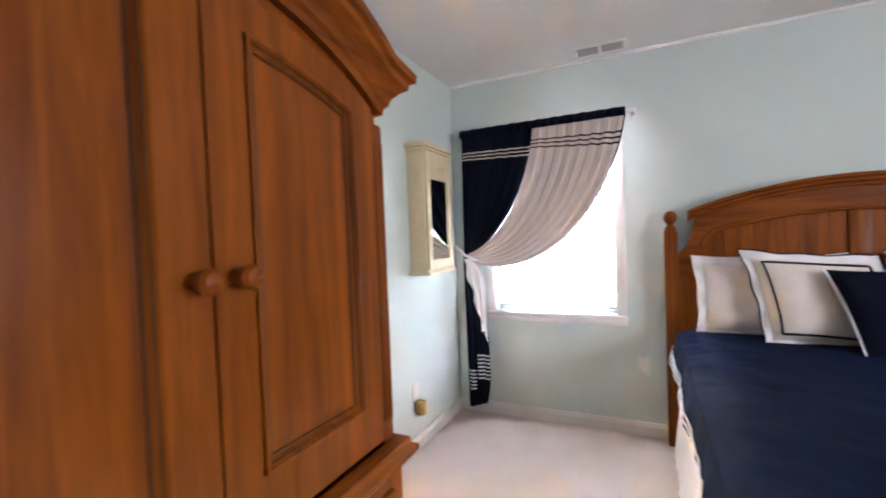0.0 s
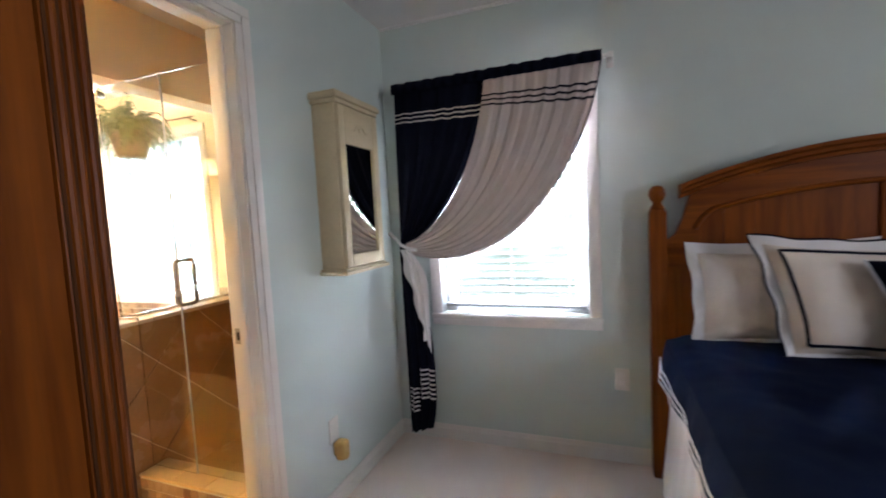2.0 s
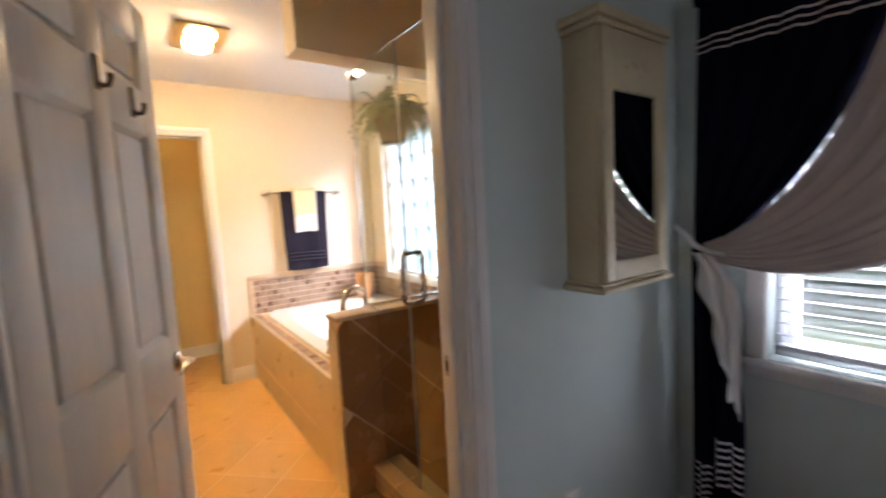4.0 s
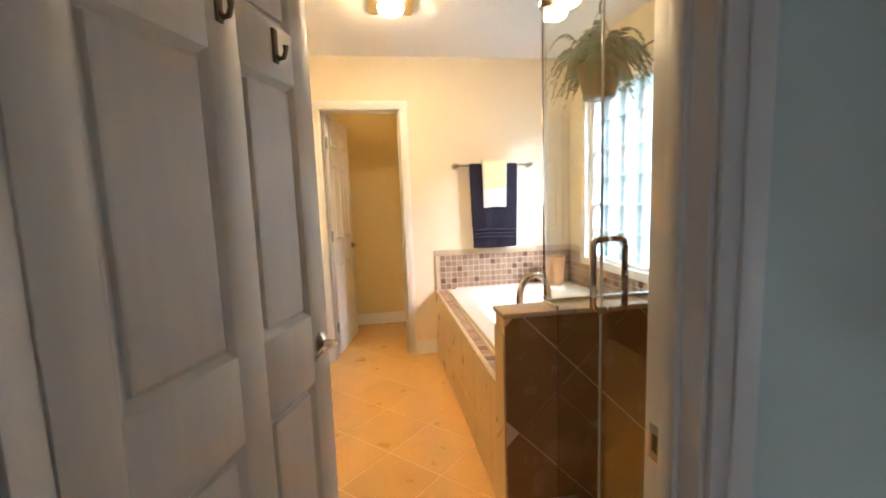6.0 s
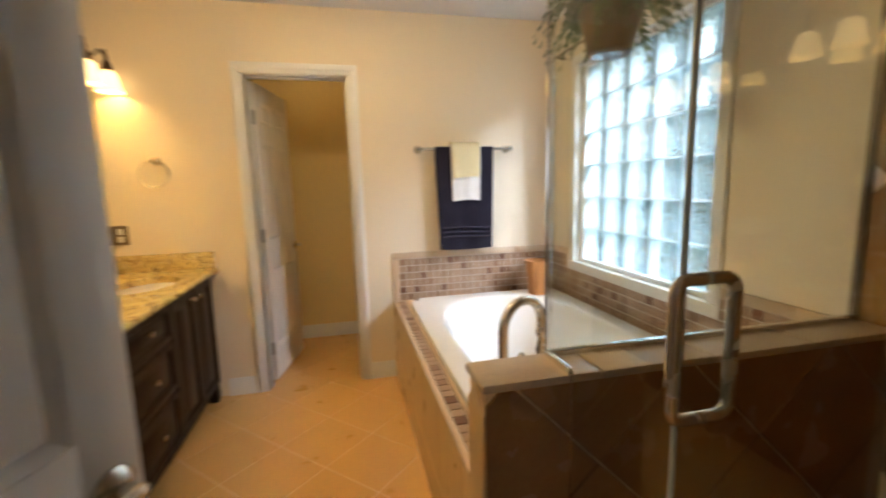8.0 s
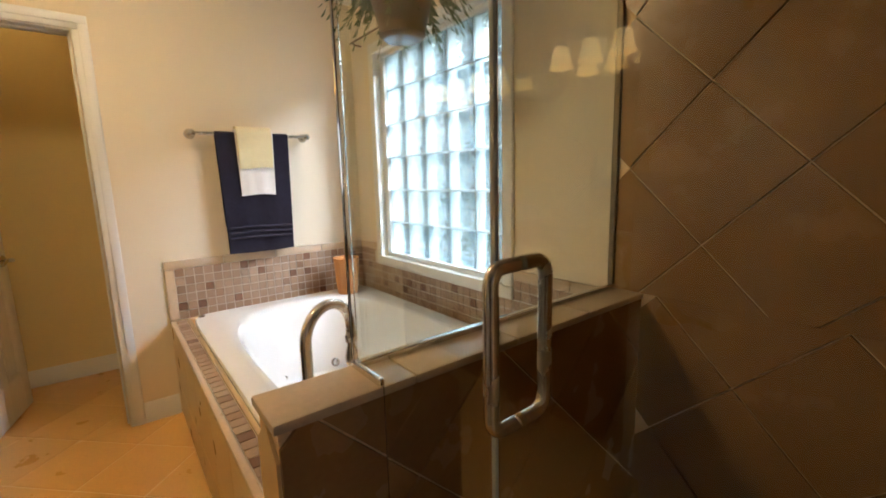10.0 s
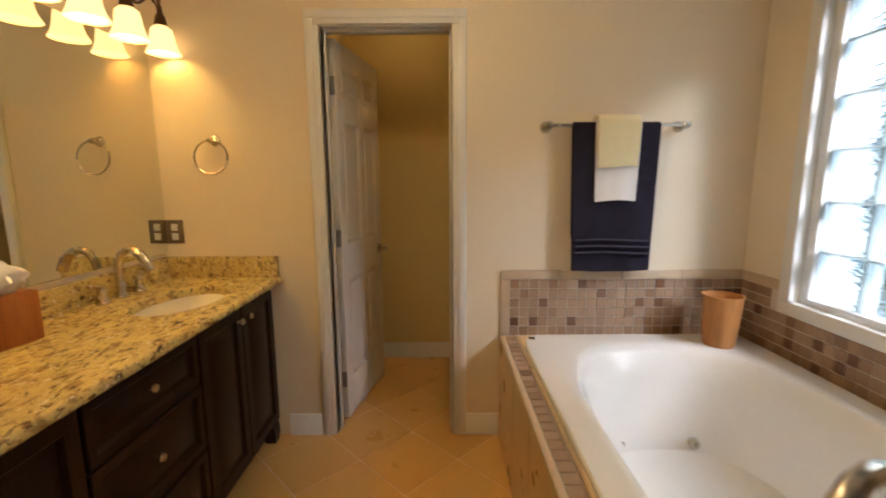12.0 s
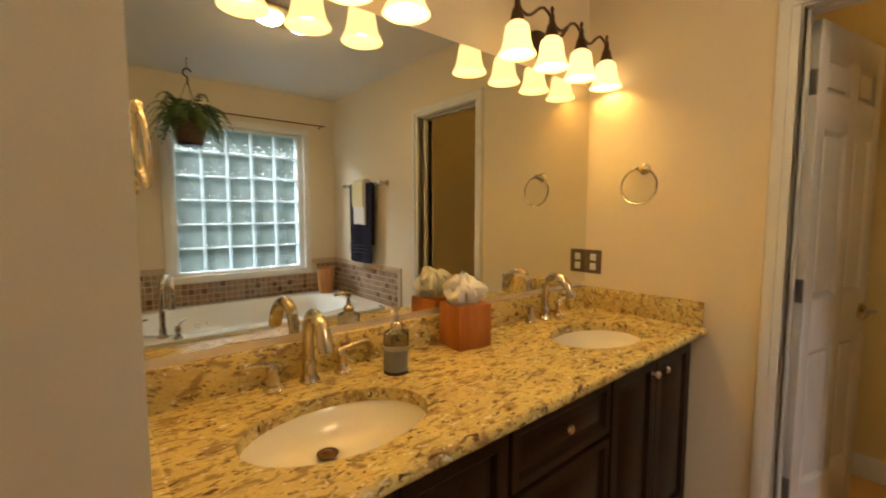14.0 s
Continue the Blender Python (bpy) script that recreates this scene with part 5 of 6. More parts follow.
for i in range(105):
    a, reach, rise = rnd.uniform(0, 6.283), rnd.uniform(0.09, 0.27), rnd.uniform(0.03, 0.15)
    droop = rnd.uniform(0.02, 0.22)
    d = Vector((math.cos(a), math.sin(a), 0))
    side = Vector((-math.sin(a), math.cos(a), 0))
    root = Vector((PX, PY, PZ + 0.15)) + d * rnd.uniform(0, 0.07)
    prev = None
    n = 13
    for k in range(n + 1):
        t = k / n
        p = root + d * reach * t + Vector((0, 0, rise * math.sin(math.pi * t * 0.8) * 1.3 - droop * t * t))
        if prev is not None and k > 1:
            wl = 0.034 * math.sin(math.pi * min(0.15 + t * 0.85, 1)) + 0.004
            for s in (-1, 1):
                tip = p + side * s * wl + d * 0.012 + Vector((0, 0, -0.008))
                q = (prev * 0.45 + p * 0.55)
                v = [fronds.verts.new(prev + side * s * 0.001), fronds.verts.new(q + side * s * wl * 0.6), fronds.verts.new(tip), fronds.verts.new(p + side * s * 0.001)]
                fronds.faces.new(v if s > 0 else v[::-1])
        prev = p
part("fronds", fronds, "leaf", fern, "arching green fern fronds", flat=True)

for child in sd.children:
    child.data.transform(Matrix.Diagonal((1.06, 1.06, 1.02, 1)))

# small ceiling lamp of the toilet room
wl = thing("toilet_room_light", "small lit round glass dome on the toilet room ceiling", "ceiling lamp", (-4.95, 1.74, H))
part("base", bm_lathe([(0, -0.012), (0.085, -0.012), (0.09, 0), (0, 0)], (-4.95, 1.74, H), 24), "brass", wl)
part("dome", bm_lathe([(0, -0.062), (0.03, -0.058), (0.06, -0.04), (0.075, -0.0125), (0, -0.0125)], (-4.95, 1.74, H), 24), "dome", wl, "lit glass dome")
part("edge_seal", bm_box((GX - 0.010, GY - 0.005, 0.150), (GX - 0.001, GY + 0.005, 2.038), 0.002), "seal", glass, "pale strip along the glass edge")
# ---- bedroom: wardrobe ----
ward = thing("wardrobe", "large honey-stained pine wardrobe with panelled doors and arched cornice", "wardrobe", (-0.80, 0.86, 0))
WX, WY0, WY1 = -0.530, 0.342, 1.370
WC = (WY0 + WY1) / 2


def crown(y, base, rise):
    """Height of the arched top at y."""
    t = (y - WC) / ((WY1 - WY0) / 2 + 0.03)
    return base + rise * max(0.0, 1 - t * t) ** 0.75


ys = [WY0 + (WY1 - WY0) * i / 40 for i in range(41)]
part("carcass", bm_rings([[(x, y, 0.81) for y in (WY0, WY1)] + [(x, y, crown(y, 1.655, 0.19)) for y in reversed(ys)] for x in (-1.08, WX - 0.024)]), "pine_z", ward)
part("base", bm_join(bm_box((-1.08, WY0 - 0.02, 0.06), (WX + 0.012, WY1 + 0.012, 0.735), 0.004), bm_box((-1.08, WY0 - 0.03, DROP), (WX + 0.03, WY1 + 0.022, 0.09), 0.012)), "pine_z", ward)
for z0, z1 in ((0.12, 0.39), (0.41, 0.70)):
    dr = part("drawer", bm_join(bm_box((WX + 0.012, WY0 + 0.03, z0), (WX + 0.03, WY1 - 0.045, z1), 0.006)), "pine_y", ward)
    for y in (WC - 0.28, WC + 0.28):
        part("knob", bm_lathe([(0, 0), (0.012, 0), (0.011, 0.015), (0.022, 0.03), (0.02, 0.042), (0, 0.046)], (WX + 0.03, y, (z0 + z1) / 2), 18, Matrix.Rotation(radians(90), 4, "Y")), "pine_x", dr)
prof = [(0.0, 0.0), (0.012, 0.004), (0.022, 0.02), (0.040, 0.026), (0.048, 0.036), (0.048, 0.05), (0.034, 0.058), (0.03, 0.075), (0.012, 0.08), (0.0, 0.084)]
rings = []
def band(prof, z, grow=1.0):
    """A moulding round the front and both sides at one height."""
    rows = []
    for cx_, cy_, dx, dy in ((-1.08, WY1, 0, 1), (WX - 0.02, WY1, 1, 1), (WX - 0.02, WY0, 1, -1), (-1.08, WY0, 0, -1)):
        rows.append([(cx_ + dx * grow * p + (dx * 0.02), cy_ + dy * grow * p, z + h) for p, h in prof])
    return bm_rings(rows)
part("waist_moulding", band(prof, 0.729), "pine_y", ward, "stepped waist moulding")
cp = [(-0.012, 0.0), (0.010, 0.0), (0.014, 0.018), (0.026, 0.026), (0.030, 0.042), (0.052, 0.062), (0.072, 0.072), (0.076, 0.088), (0.092, 0.094), (0.094, 0.115), (-0.012, 0.118)]
cp = [(p * 0.86, h) for p, h in cp]
front = []
for i, y in enumerate([WY0 + (WY1 - WY0) * k / 40 for k in range(41)]):
    e = 0.094 * (2 * i / 40 - 1) if i in (0, 40) else 0
    row = []
    for p, h in cp:
        yy = y + ((p if i == 40 else -p) if i in (0, 40) else 0)
        row.append((WX - 0.012 + p, yy, crown(y, 1.650, 0.19) + h))
    front.append(row)
sideR = [[(-1.08, WY1 + p, 1.650 + h) for p, h in cp]]
sideL = [[(-1.08, WY0 - p, 1.650 + h) for p, h in cp]]
part("cornice", bm_rings(sideL + front + sideR), "pine_y", ward, "deep stepped arched cornice")
for lo, hi, kn in ((WY0 + 0.05, WC - 0.003, WC - 0.034), (WC + 0.003, WY1 - 0.05, WC + 0.040)):
    fx0, fx1 = WX - 0.022, WX
    zt = lambda y: crown(y, 1.630, 0.17) - 0.004
    zi = lambda y: crown(y, 1.560, 0.17)
    st = 0.078
    N_ = 14
    yy = [lo + (hi - lo) * i / N_ for i in range(N_ + 1)]
    yi = [lo + st + (hi - lo - 2 * st) * i / N_ for i in range(N_ + 1)]
    L = bm_prism([(lo, 0.825), (lo + st, 0.825), (lo + st, zi(lo + st)), (lo + st, zt(lo + st)), (lo, zt(lo))], fx0, fx1, "x")
    R = bm_prism([(hi - st, 0.825), (hi, 0.825), (hi, zt(hi)), (hi - st, zt(hi - st))], fx0, fx1, "x")
    B = bm_prism([(lo + st, 0.825), (hi - st, 0.825), (hi - st, 0.930), (lo + st, 0.930)], fx0, fx1, "x")
    T_ = bm_prism([(y, zi(y)) for y in yi] + [(y, zt(y)) for y in reversed(yi)], fx0, fx1, "x")
    dr = part("door", bm_join(L, R, B, T_), "pine_z", ward, "framed pine door")
    def ring(inset, x):
        a, b = lo + st + inset, hi - st - inset
        pts_ = [a + (b - a) * i / N_ for i in range(N_ + 1)]
        return [(x, a, 0.930 + inset), (x, b, 0.930 + inset)] + [(x, y, zi(y) - inset) for y in reversed(pts_)]
    part("panel", bm_rings([ring(0.0, fx1 + 0.006), ring(0.008, fx1 + 0.008), ring(0.014, fx1 - 0.002), ring(0.020, fx1 - 0.010), ring(0.030, fx1 - 0.012), ring(0.05, fx1 - 0.006)], cap_start=False), "pine_z", dr, "raised arched panel")
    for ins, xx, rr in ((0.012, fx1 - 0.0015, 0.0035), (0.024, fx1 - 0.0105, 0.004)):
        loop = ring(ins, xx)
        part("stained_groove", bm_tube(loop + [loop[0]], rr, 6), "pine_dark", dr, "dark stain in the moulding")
    part("knob", bm_lathe([(0, 0), (0.014, 0), (0.011, 0.006), (0.010, 0.018), (0.020, 0.030), (0.022, 0.042), (0.016, 0.052), (0, 0.056)], (WX, kn, 1.297), 20, Matrix.Rotation(radians(90), 4, "Y")), "pine_x", dr, "turned wooden knob")
for y0 in (WY0, WY1 - 0.046):
    stile = part("corner_stile", bm_box((WX - 0.024, y0, 0.81), (WX - 0.002, y0 + 0.046, 1.655), 0.006), "pine_z", ward)
    for dy in (0.011, 0.023, 0.035):
        part("reed", bm_tube([(WX - 0.001, y0 + dy, 0.87), (WX - 0.001, y0 + dy, 1.605)], 0.0042, 8), "pine_z", stile)
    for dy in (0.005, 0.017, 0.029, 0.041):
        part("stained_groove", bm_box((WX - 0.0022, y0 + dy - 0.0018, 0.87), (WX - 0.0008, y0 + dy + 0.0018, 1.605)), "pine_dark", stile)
part("side_frame", bm_join(bm_box((-1.07, WY1, 0.81), (-1.00, WY1 + 0.014, 1.655), 0.004), bm_box((-0.625, WY1, 0.81), (WX - 0.026, WY1 + 0.014, 1.655), 0.004), bm_box((-1.00, WY1, 0.81), (-0.68, WY1 + 0.014, 0.90), 0.004), bm_box((-1.00, WY1, 1.605), (-0.68, WY1 + 0.014, 1.655), 0.004)), "pine_z", ward)

# ---- bedroom: bed ----
bed = thing("bed", "honey-stained pine bed frame with an arched panelled headboard", "bed", (1.09, 2.4, 0))
BX0, BX1, BY = 0.235, 1.945, 3.29
for x in (BX0, BX1):
    sq = bm_rings([[(x + s * a, BY + s * b, z) for a, b in ((-1, -1), (1, -1), (1, 1), (-1, 1))] for s, z in ((0.030, DROP), (0.036, 0.05), (0.036, 1.33), (0.030, 1.345))])
    ball = bm_lathe([(0, 1.335), (0.026, 1.338), (0.033, 1.352), (0.022, 1.366), (0.019, 1.378), (0.030, 1.39), (0.038, 1.412), (0.034, 1.437), (0.020, 1.453), (0, 1.458)], (x, BY, 0), 22)
    part("post", bm_join(sq, ball), "pine_z", bed, "square post with a turned ball finial")


def arch(x, base, rise):
    t = (x - (BX0 + BX1) / 2) / ((BX1 - BX0) / 2 - 0.08)
    return base + rise * max(0.0, 1 - t * t)


xs_a = [BX0 + 0.036 + (BX1 - BX0 - 0.072) * i / 48 for i in range(49)]


def shoulder(x):
    """Outline of the headboard's frame: a low scooped shoulder, then the arch."""
    d = min(x - BX0, BX1 - x)
    if d < 0.13:
        t = (d - 0.036) / 0.094
        return 1.20 + 0.19 * t * t
    return arch(x, 1.405, 0.15)


part("frame_board", bm_join(bm_prism([(xs_a[0], 1.05)] + [(x, max(1.06, arch(x, 1.30, 0.145) - 0.02) if 0.17 < min(x - BX0, BX1 - x) else 1.06) for x in xs_a[1:-1]] + [(xs_a[-1], 1.05)] + [(x, shoulder(x)) for x in reversed(xs_a)], BY - 0.018, BY + 0.018)), "pine_x", bed)
part("stile", bm_box((BX0 + 0.036, BY - 0.016, 0.40), (BX0 + 0.15, BY + 0.016, 1.06)), "pine_z", bed)
part("stile", bm_box((BX1 - 0.15, BY - 0.016, 0.40), (BX1 - 0.036, BY + 0.016, 1.06)), "pine_z", bed)
prof_c = [(0.0, 0.0), (0.022, 0.002), (0.026, 0.016), (0.044, 0.024), (0.048, 0.038), (0.066, 0.046), (0.070, 0.062), (0.0, 0.064)]
xs_c = [0.325 + (BX1 - 0.09 - 0.325) * i / 48 for i in range(49)]
part("top_moulding", bm_rings([[(x, BY - 0.018 - p, arch(x, 1.385, 0.15) + h) for p, h in prof_c] + [(x, BY + 0.02, arch(x, 1.385, 0.15) + 0.064), (x, BY + 0.02, arch(x, 1.385, 0.15))] for x in xs_c]), "pine_x", bed, "stepped arched top moulding")
part("inner_moulding", bm_join(bm_tube([(x, BY - 0.02, arch(x, 1.292, 0.13)) for x in xs_c[4:-4]], 0.011, 8), bm_tube([(0.385, BY - 0.02, arch(0.46, 1.292, 0.13) - 0.09), (0.42, BY - 0.02, arch(0.46, 1.292, 0.13) - 0.035), (0.46, BY - 0.02, arch(0.46, 1.292, 0.13))], 0.011, 8)), "pine_x", bed)
px = BX0 + 0.15
k = 0
while px < BX1 - 0.15 - 0.01:
    e = min(px + 0.1175, BX1 - 0.15)
    o_ = [(px + 0.0004, 0.45), (e - 0.0004, 0.45), (e - 0.0004, arch(e, 1.30, 0.145) - 0.01), (px + 0.0004, arch(px, 1.30, 0.145) - 0.01)]
    part("plank", bm_prism(o_, BY - 0.004 - 0.0004 * (k % 2), BY + 0.008), "pine_z", bed)
    px, k = e, k + 1
for x in ((BX0 + BX1) / 2,):
    part("centre_stile", bm_box((x - 0.045, BY - 0.016, 0.45), (x + 0.045, BY - 0.007, 1.44), 0.003), "pine_z", bed)
part("side_rail", bm_box((BX0 + 0.07, 1.25, 0.22), (BX0 + 0.095, BY - 0.03, 0.40), 0.004), "pine_y", bed)
part("side_rail", bm_box((BX1 - 0.095, 1.25, 0.22), (BX1 - 0.07, BY - 0.03, 0.40), 0.004), "pine_y", bed)
mt = thing("mattress", "thick mattress and box spring under the covers", "mattress", (1.09, 2.26, 0.24))
part("mattress_pad", bm_box((BX0 + 0.1, 1.28, 0.40), (BX1 - 0.1, 3.255, 0.70), 0.05, 3), "cotton_white", mt)
part("box_spring", bm_box((BX0 + 0.1, 1.28, 0.20), (BX1 - 0.1, 3.255, 0.40), 0.01), "cotton_white", mt)


def cover_height(x, y):
    return 0.772 + 0.014 * noise.noise(Vector((x * 2.2, y * 1.8, 0.3))) + 0.009 * noise.noise(Vector((x * 6 + y * 3, y * 4, 2.0))) + 0.003 * noise.noise(Vector((x * 17, y * 15, 5.0)))


HEM = 0.15


def comforter(u, v):
    """Over the top and down both long sides, to a hem."""
    y = 3.20 - 2.02 * v
    half, drop = 0.80, HEM
    total = 2 * half + 2 * drop
    d = u * total
    cx_ = (BX0 + BX1) / 2
    wob = 0.010 * math.sin(y * 9.0) + 0.006 * math.sin(y * 23 + 1) + 0.0015 * math.sin(y * 61)
    if d < drop:
        t = 1 - d / drop
        return (cx_ - half - 0.035 - 0.03 * math.sin(t * 1.5) - wob * t, y, 0.75 - drop * t)
    if d > total - drop:
        t = 1 - (total - d) / drop
        return (cx_ + half + 0.035 + 0.03 * math.sin(t * 1.5) + wob * t, y, 0.75 - drop * t)
    x = cx_ - half + (d - drop)
    e = min(d - drop, total - drop - d)
    roll_ = max(0.0, 1 - e / 0.08)
    return (x, y, cover_height(x, y) - 0.022 * roll_ ** 2)


cf = thing("comforter", "dark navy blue cotton comforter spread over the bed", "comforter", (1.09, 2.2, 0.43))
part("cover", bm_sheet(comforter, 130, 120, 0.018), "comforter", cf)
def stripe(k):
    a = (0.014 + 0.022 * k) / (2 * 0.80 + 2 * HEM)
    def f(u, v):
        p = comforter(a + 0.007 / 1.91 * u, v)
        return (p[0] - 0.0105, p[1], p[2])
    return bm_sheet(f, 1, 120, 0.002)
for k in range(3):
    part("hem_stripe", stripe(k), "cotton_white", cf, "white stripe along the hem")
def skirt(u, v):
    y = 3.22 - 1.98 * u
    return (BX0 + 0.062 + 0.012 * math.sin(u * 95) * (0.3 + 0.7 * v) - 0.062 * v, y, 0.65 - 0.605 * v)
bed_skirt = sk = thing("bed_skirt", "white gathered bed skirt below the comforter", "bed skirt", (0.3, 2.2, 0.0))
part("cloth", bm_sheet(skirt, 160, 8, 0.004), "cotton_white", sk)


pillows = []


def pillow(name, label, mat_, w, h, t, m, border=None, line=None, seed=0):
    """A stuffed cushion in its own xz plane, with puckered corners, an optional flange and a piped line."""
    rnd_ = random.Random(seed)
    off = Vector((rnd_.uniform(0, 9), rnd_.uniform(0, 9), 0))
    p = thing(name, label, "pillow", (0, 0, 0))
    p.matrix_world = m
    ORIGIN[p.name] = Matrix.Identity(4)
    def at(a, b, s):
        x, z = a * w / 2, b * h / 2
        pinch = 1 - 0.07 * (1 - abs(b) ** 2) * abs(a) ** 3
        pz = 1 - 0.07 * (1 - abs(a) ** 2) * abs(b) ** 3
        full = max(0.0, (1 - a ** 4)) ** 0.6 * max(0.0, (1 - b ** 4)) ** 0.6
        wr = 0.010 * noise.noise(Vector((x * 9, z * 9, s * 3)) + off) + 0.004 * noise.noise(Vector((x * 26, z * 26, s)) + off)
        return (x * pinch, s * (full * t / 2 + wr * full ** 0.3), h / 2 + z * pz)
    n = 24
    bm = bmesh.new()
    for s in (-1, 1):
        g = [[bm.verts.new(at(2 * i / n - 1, 2 * j / n - 1, s)) for i in range(n + 1)] for j in range(n + 1)]
        for j in range(n):
            for i in range(n):
                f = (g[j][i], g[j][i + 1], g[j + 1][i + 1], g[j + 1][i])
                bm.faces.new(f if s < 0 else f[::-1])
    bmesh.ops.remove_doubles(bm, verts=bm.verts[:], dist=0.0008)
    part("cushion", bm, mat_, p, local=True)
    if border:
        fl = border
        rows = []
        for inset in (0.0, fl):
            row = []
            for k in range(80):
                q = k / 20.0
                side_, r = int(q), q - int(q)
                a, b = ((-1 + 2 * r, -1), (1, -1 + 2 * r), (1 - 2 * r, 1), (-1, 1 - 2 * r))[side_]
                base = at(a * 0.985, b * 0.985, 1)
                k2 = 1 + inset * 2 / (w if abs(a) == 1 else h)
                row.append((base[0] * (1 + inset * 2 / w), 0.014 * math.sin(k * 0.9 + seed) * (inset > 0), h / 2 + (base[2] - h / 2) * (1 + inset * 2 / h)))
            rows.append(row)
        fb = bm_rings(rows, cap_start=False, cap_end=False)
        bmesh.ops.solidify(fb, geom=fb.faces[:], thickness=0.006)
        part("flange", fb, "cotton_white", p, "white cotton flange", local=True)
        if line:
            part("edge_line", bm_tube(rows[1] + [rows[1][0]], 0.004, 6), "navy_black", p, "dark navy flange edge", local=True)
    if line:
        pts_ = []
        for k in range(81):
            q = (k % 80) / 20.0
            side_, r = int(q), q - int(q)
            a, b = ((-1 + 2 * r, -1), (1, -1 + 2 * r), (1 - 2 * r, 1), (-1, 1 - 2 * r))[side_]
            c = at(a * line, b * line, -1)
            pts_.append((c[0], c[1] - 0.002, c[2]))
        part("piping", bm_tube(pts_, 0.006, 6), "navy_black", p, "dark navy ribbon line", local=True)
    pillows.append(p)
    return p


pillow("pillow", "plain white and cream pillow against the headboard", "linen_cream", 0.62, 0.385, 0.16, pose(0.69, 3.14, 0.772, -14, 0, 4), border=0.05, seed=1)
pillow("pillow", "plain white and cream pillow against the headboard", "linen_cream", 0.62, 0.385, 0.16, pose(1.52, 3.14, 0.772, -14, 0, -3), border=0.05, seed=2)
lean = pillow("sham_pillow", "cream pillow with white flange and dark ribbon border", "linen_cream", 0.50, 0.42, 0.16, pose(0.815, 2.97, 0.772, -18, 4, 5), 0.045, 0.86, 3)
pillow("sham_pillow", "cream pillow with white flange and dark ribbon border", "linen_cream", 0.50, 0.42, 0.16, pose(1.41, 2.98, 0.772, -18, 0, -4), 0.045, 0.86, 4)
dk = pillow("lumbar_pillow", "black-navy rectangular cushion with white piping", "navy_black", 0.56, 0.40, 0.16, pose(1.13, 2.80, 0.772, -26, 0, 2), seed=5)
part("edge_piping", bm_tube([(-0.278 + 0.012 * math.sin(math.pi * i / 12), -0.004, 0.40 * i / 12) for i in range(13)], 0.005, 6), "cotton_white", dk, "white corded piping", local=True)

slump = Matrix(((1, 0, -0.2, 0.085), (0, 1, 0, 0), (0, 0, 1, 0), (0, 0, 0, 1)))
for child in tuple(dk.children) + tuple(lean.children):
    child.data.transform(slump)

# ---- bedroom: jewelry cabinet, curtains, small things ----
jc = thing("wall_cabinet", "cream painted jewelry wall cabinet with a mirror door", "cabinet", (-1.11, 2.74, 1.15))
CY0, CY1, CX = 2.655, 3.025, -1.072
part("body", bm_box((-1.209, CY0 + 0.012, 1.151), (CX - 0.022, CY1 - 0.012, 1.884), 0.004), "cream_wood", jc)
part("cornice", bm_join(bm_box((-1.209, CY0, 1.885), (CX - 0.004, CY1, 1.902), 0.004), bm_box((-1.209, CY0 - 0.012, 1.903), (CX + 0.008, CY1 + 0.012, 1.926), 0.006), bm_box((-1.209, CY0 - 0.004, 1.927), (CX, CY1 + 0.004, 1.935), 0.003)), "cream_wood", jc)
part("base_ledge", bm_join(bm_box((-1.209, CY0 - 0.014, 1.125), (CX + 0.012, CY1 + 0.014, 1.142), 0.005), bm_box((-1.209, CY0 - 0.002, 1.143), (CX - 0.002, CY1 + 0.002, 1.152), 0.003)), "cream_wood", jc)
dr = part("door", bm_join(bm_box((CX - 0.021, CY0 + 0.014, 1.156), (CX, CY0 + 0.062, 1.878), 0.004), bm_box((CX - 0.021, CY1 - 0.062, 1.156), (CX, CY1 - 0.014, 1.878), 0.004), bm_box((CX - 0.021, CY0 + 0.062, 1.156), (CX, CY1 - 0.062, 1.214), 0.004), bm_box((CX - 0.021, CY0 + 0.062, 1.711), (CX, CY1 - 0.062, 1.878), 0.004)), "cream_wood", jc)
part("mirror_pane", bm_box((CX - 0.016, CY0 + 0.063, 1.215), (CX - 0.010, CY1 - 0.063, 1.710)), "mirror", dr, "small door mirror", flat=True)
orn = [bm_tube([(CX + 0.001, (CY0 + CY1) / 2 + s * (0.012 + 0.05 * t), 1.790 + 0.014 * math.sin(6 * t)) for t in [i / 10 for i in range(11)]], [0.005 * (1 - 0.6 * i / 10) for i in range(11)], 6) for s in (-1, 1)]
part("carved_ornament", bm_join(bm_lathe([(0, 0), (0.014, 0), (0.010, 0.004), (0, 0.006)], (CX, (CY0 + CY1) / 2, 1.790), 12, Matrix.Rotation(radians(90), 4, "Y")), *orn), "cream_wood", dr, "small carved scroll ornament")

CYR = NORTH_BED - 0.085
window_rod = rod = thing("window_curtain_rod", "white curtain rod above the bedroom window", "curtain rod", (-0.53, CYR, 2.08))
part("rod", bm_tube([(-1.10, CYR, 2.085), (0.03, CYR, 2.085)], 0.009, 10), "plastic_white", rod)
for x in (-1.10, 0.045):
    part("bracket", bm_join(bm_box((x - 0.012, CYR - 0.012, 2.07), (x + 0.012, NORTH_BED, 2.10), 0.004), bm_box((x - 0.016, NORTH_BED - 0.005, 2.05), (x + 0.016, NORTH_BED, 2.12), 0.002)), "plastic_white", rod)


def fold(u, s, n, amp, ph):
    """Pleats that run down the cloth and tighten towards the tieback."""
    return amp * (math.sin(2 * math.pi * n * u + ph) + 0.45 * math.sin(2 * math.pi * n * 2.3 * u + 1.7 * ph)) * (0.55 + 0.45 * s)


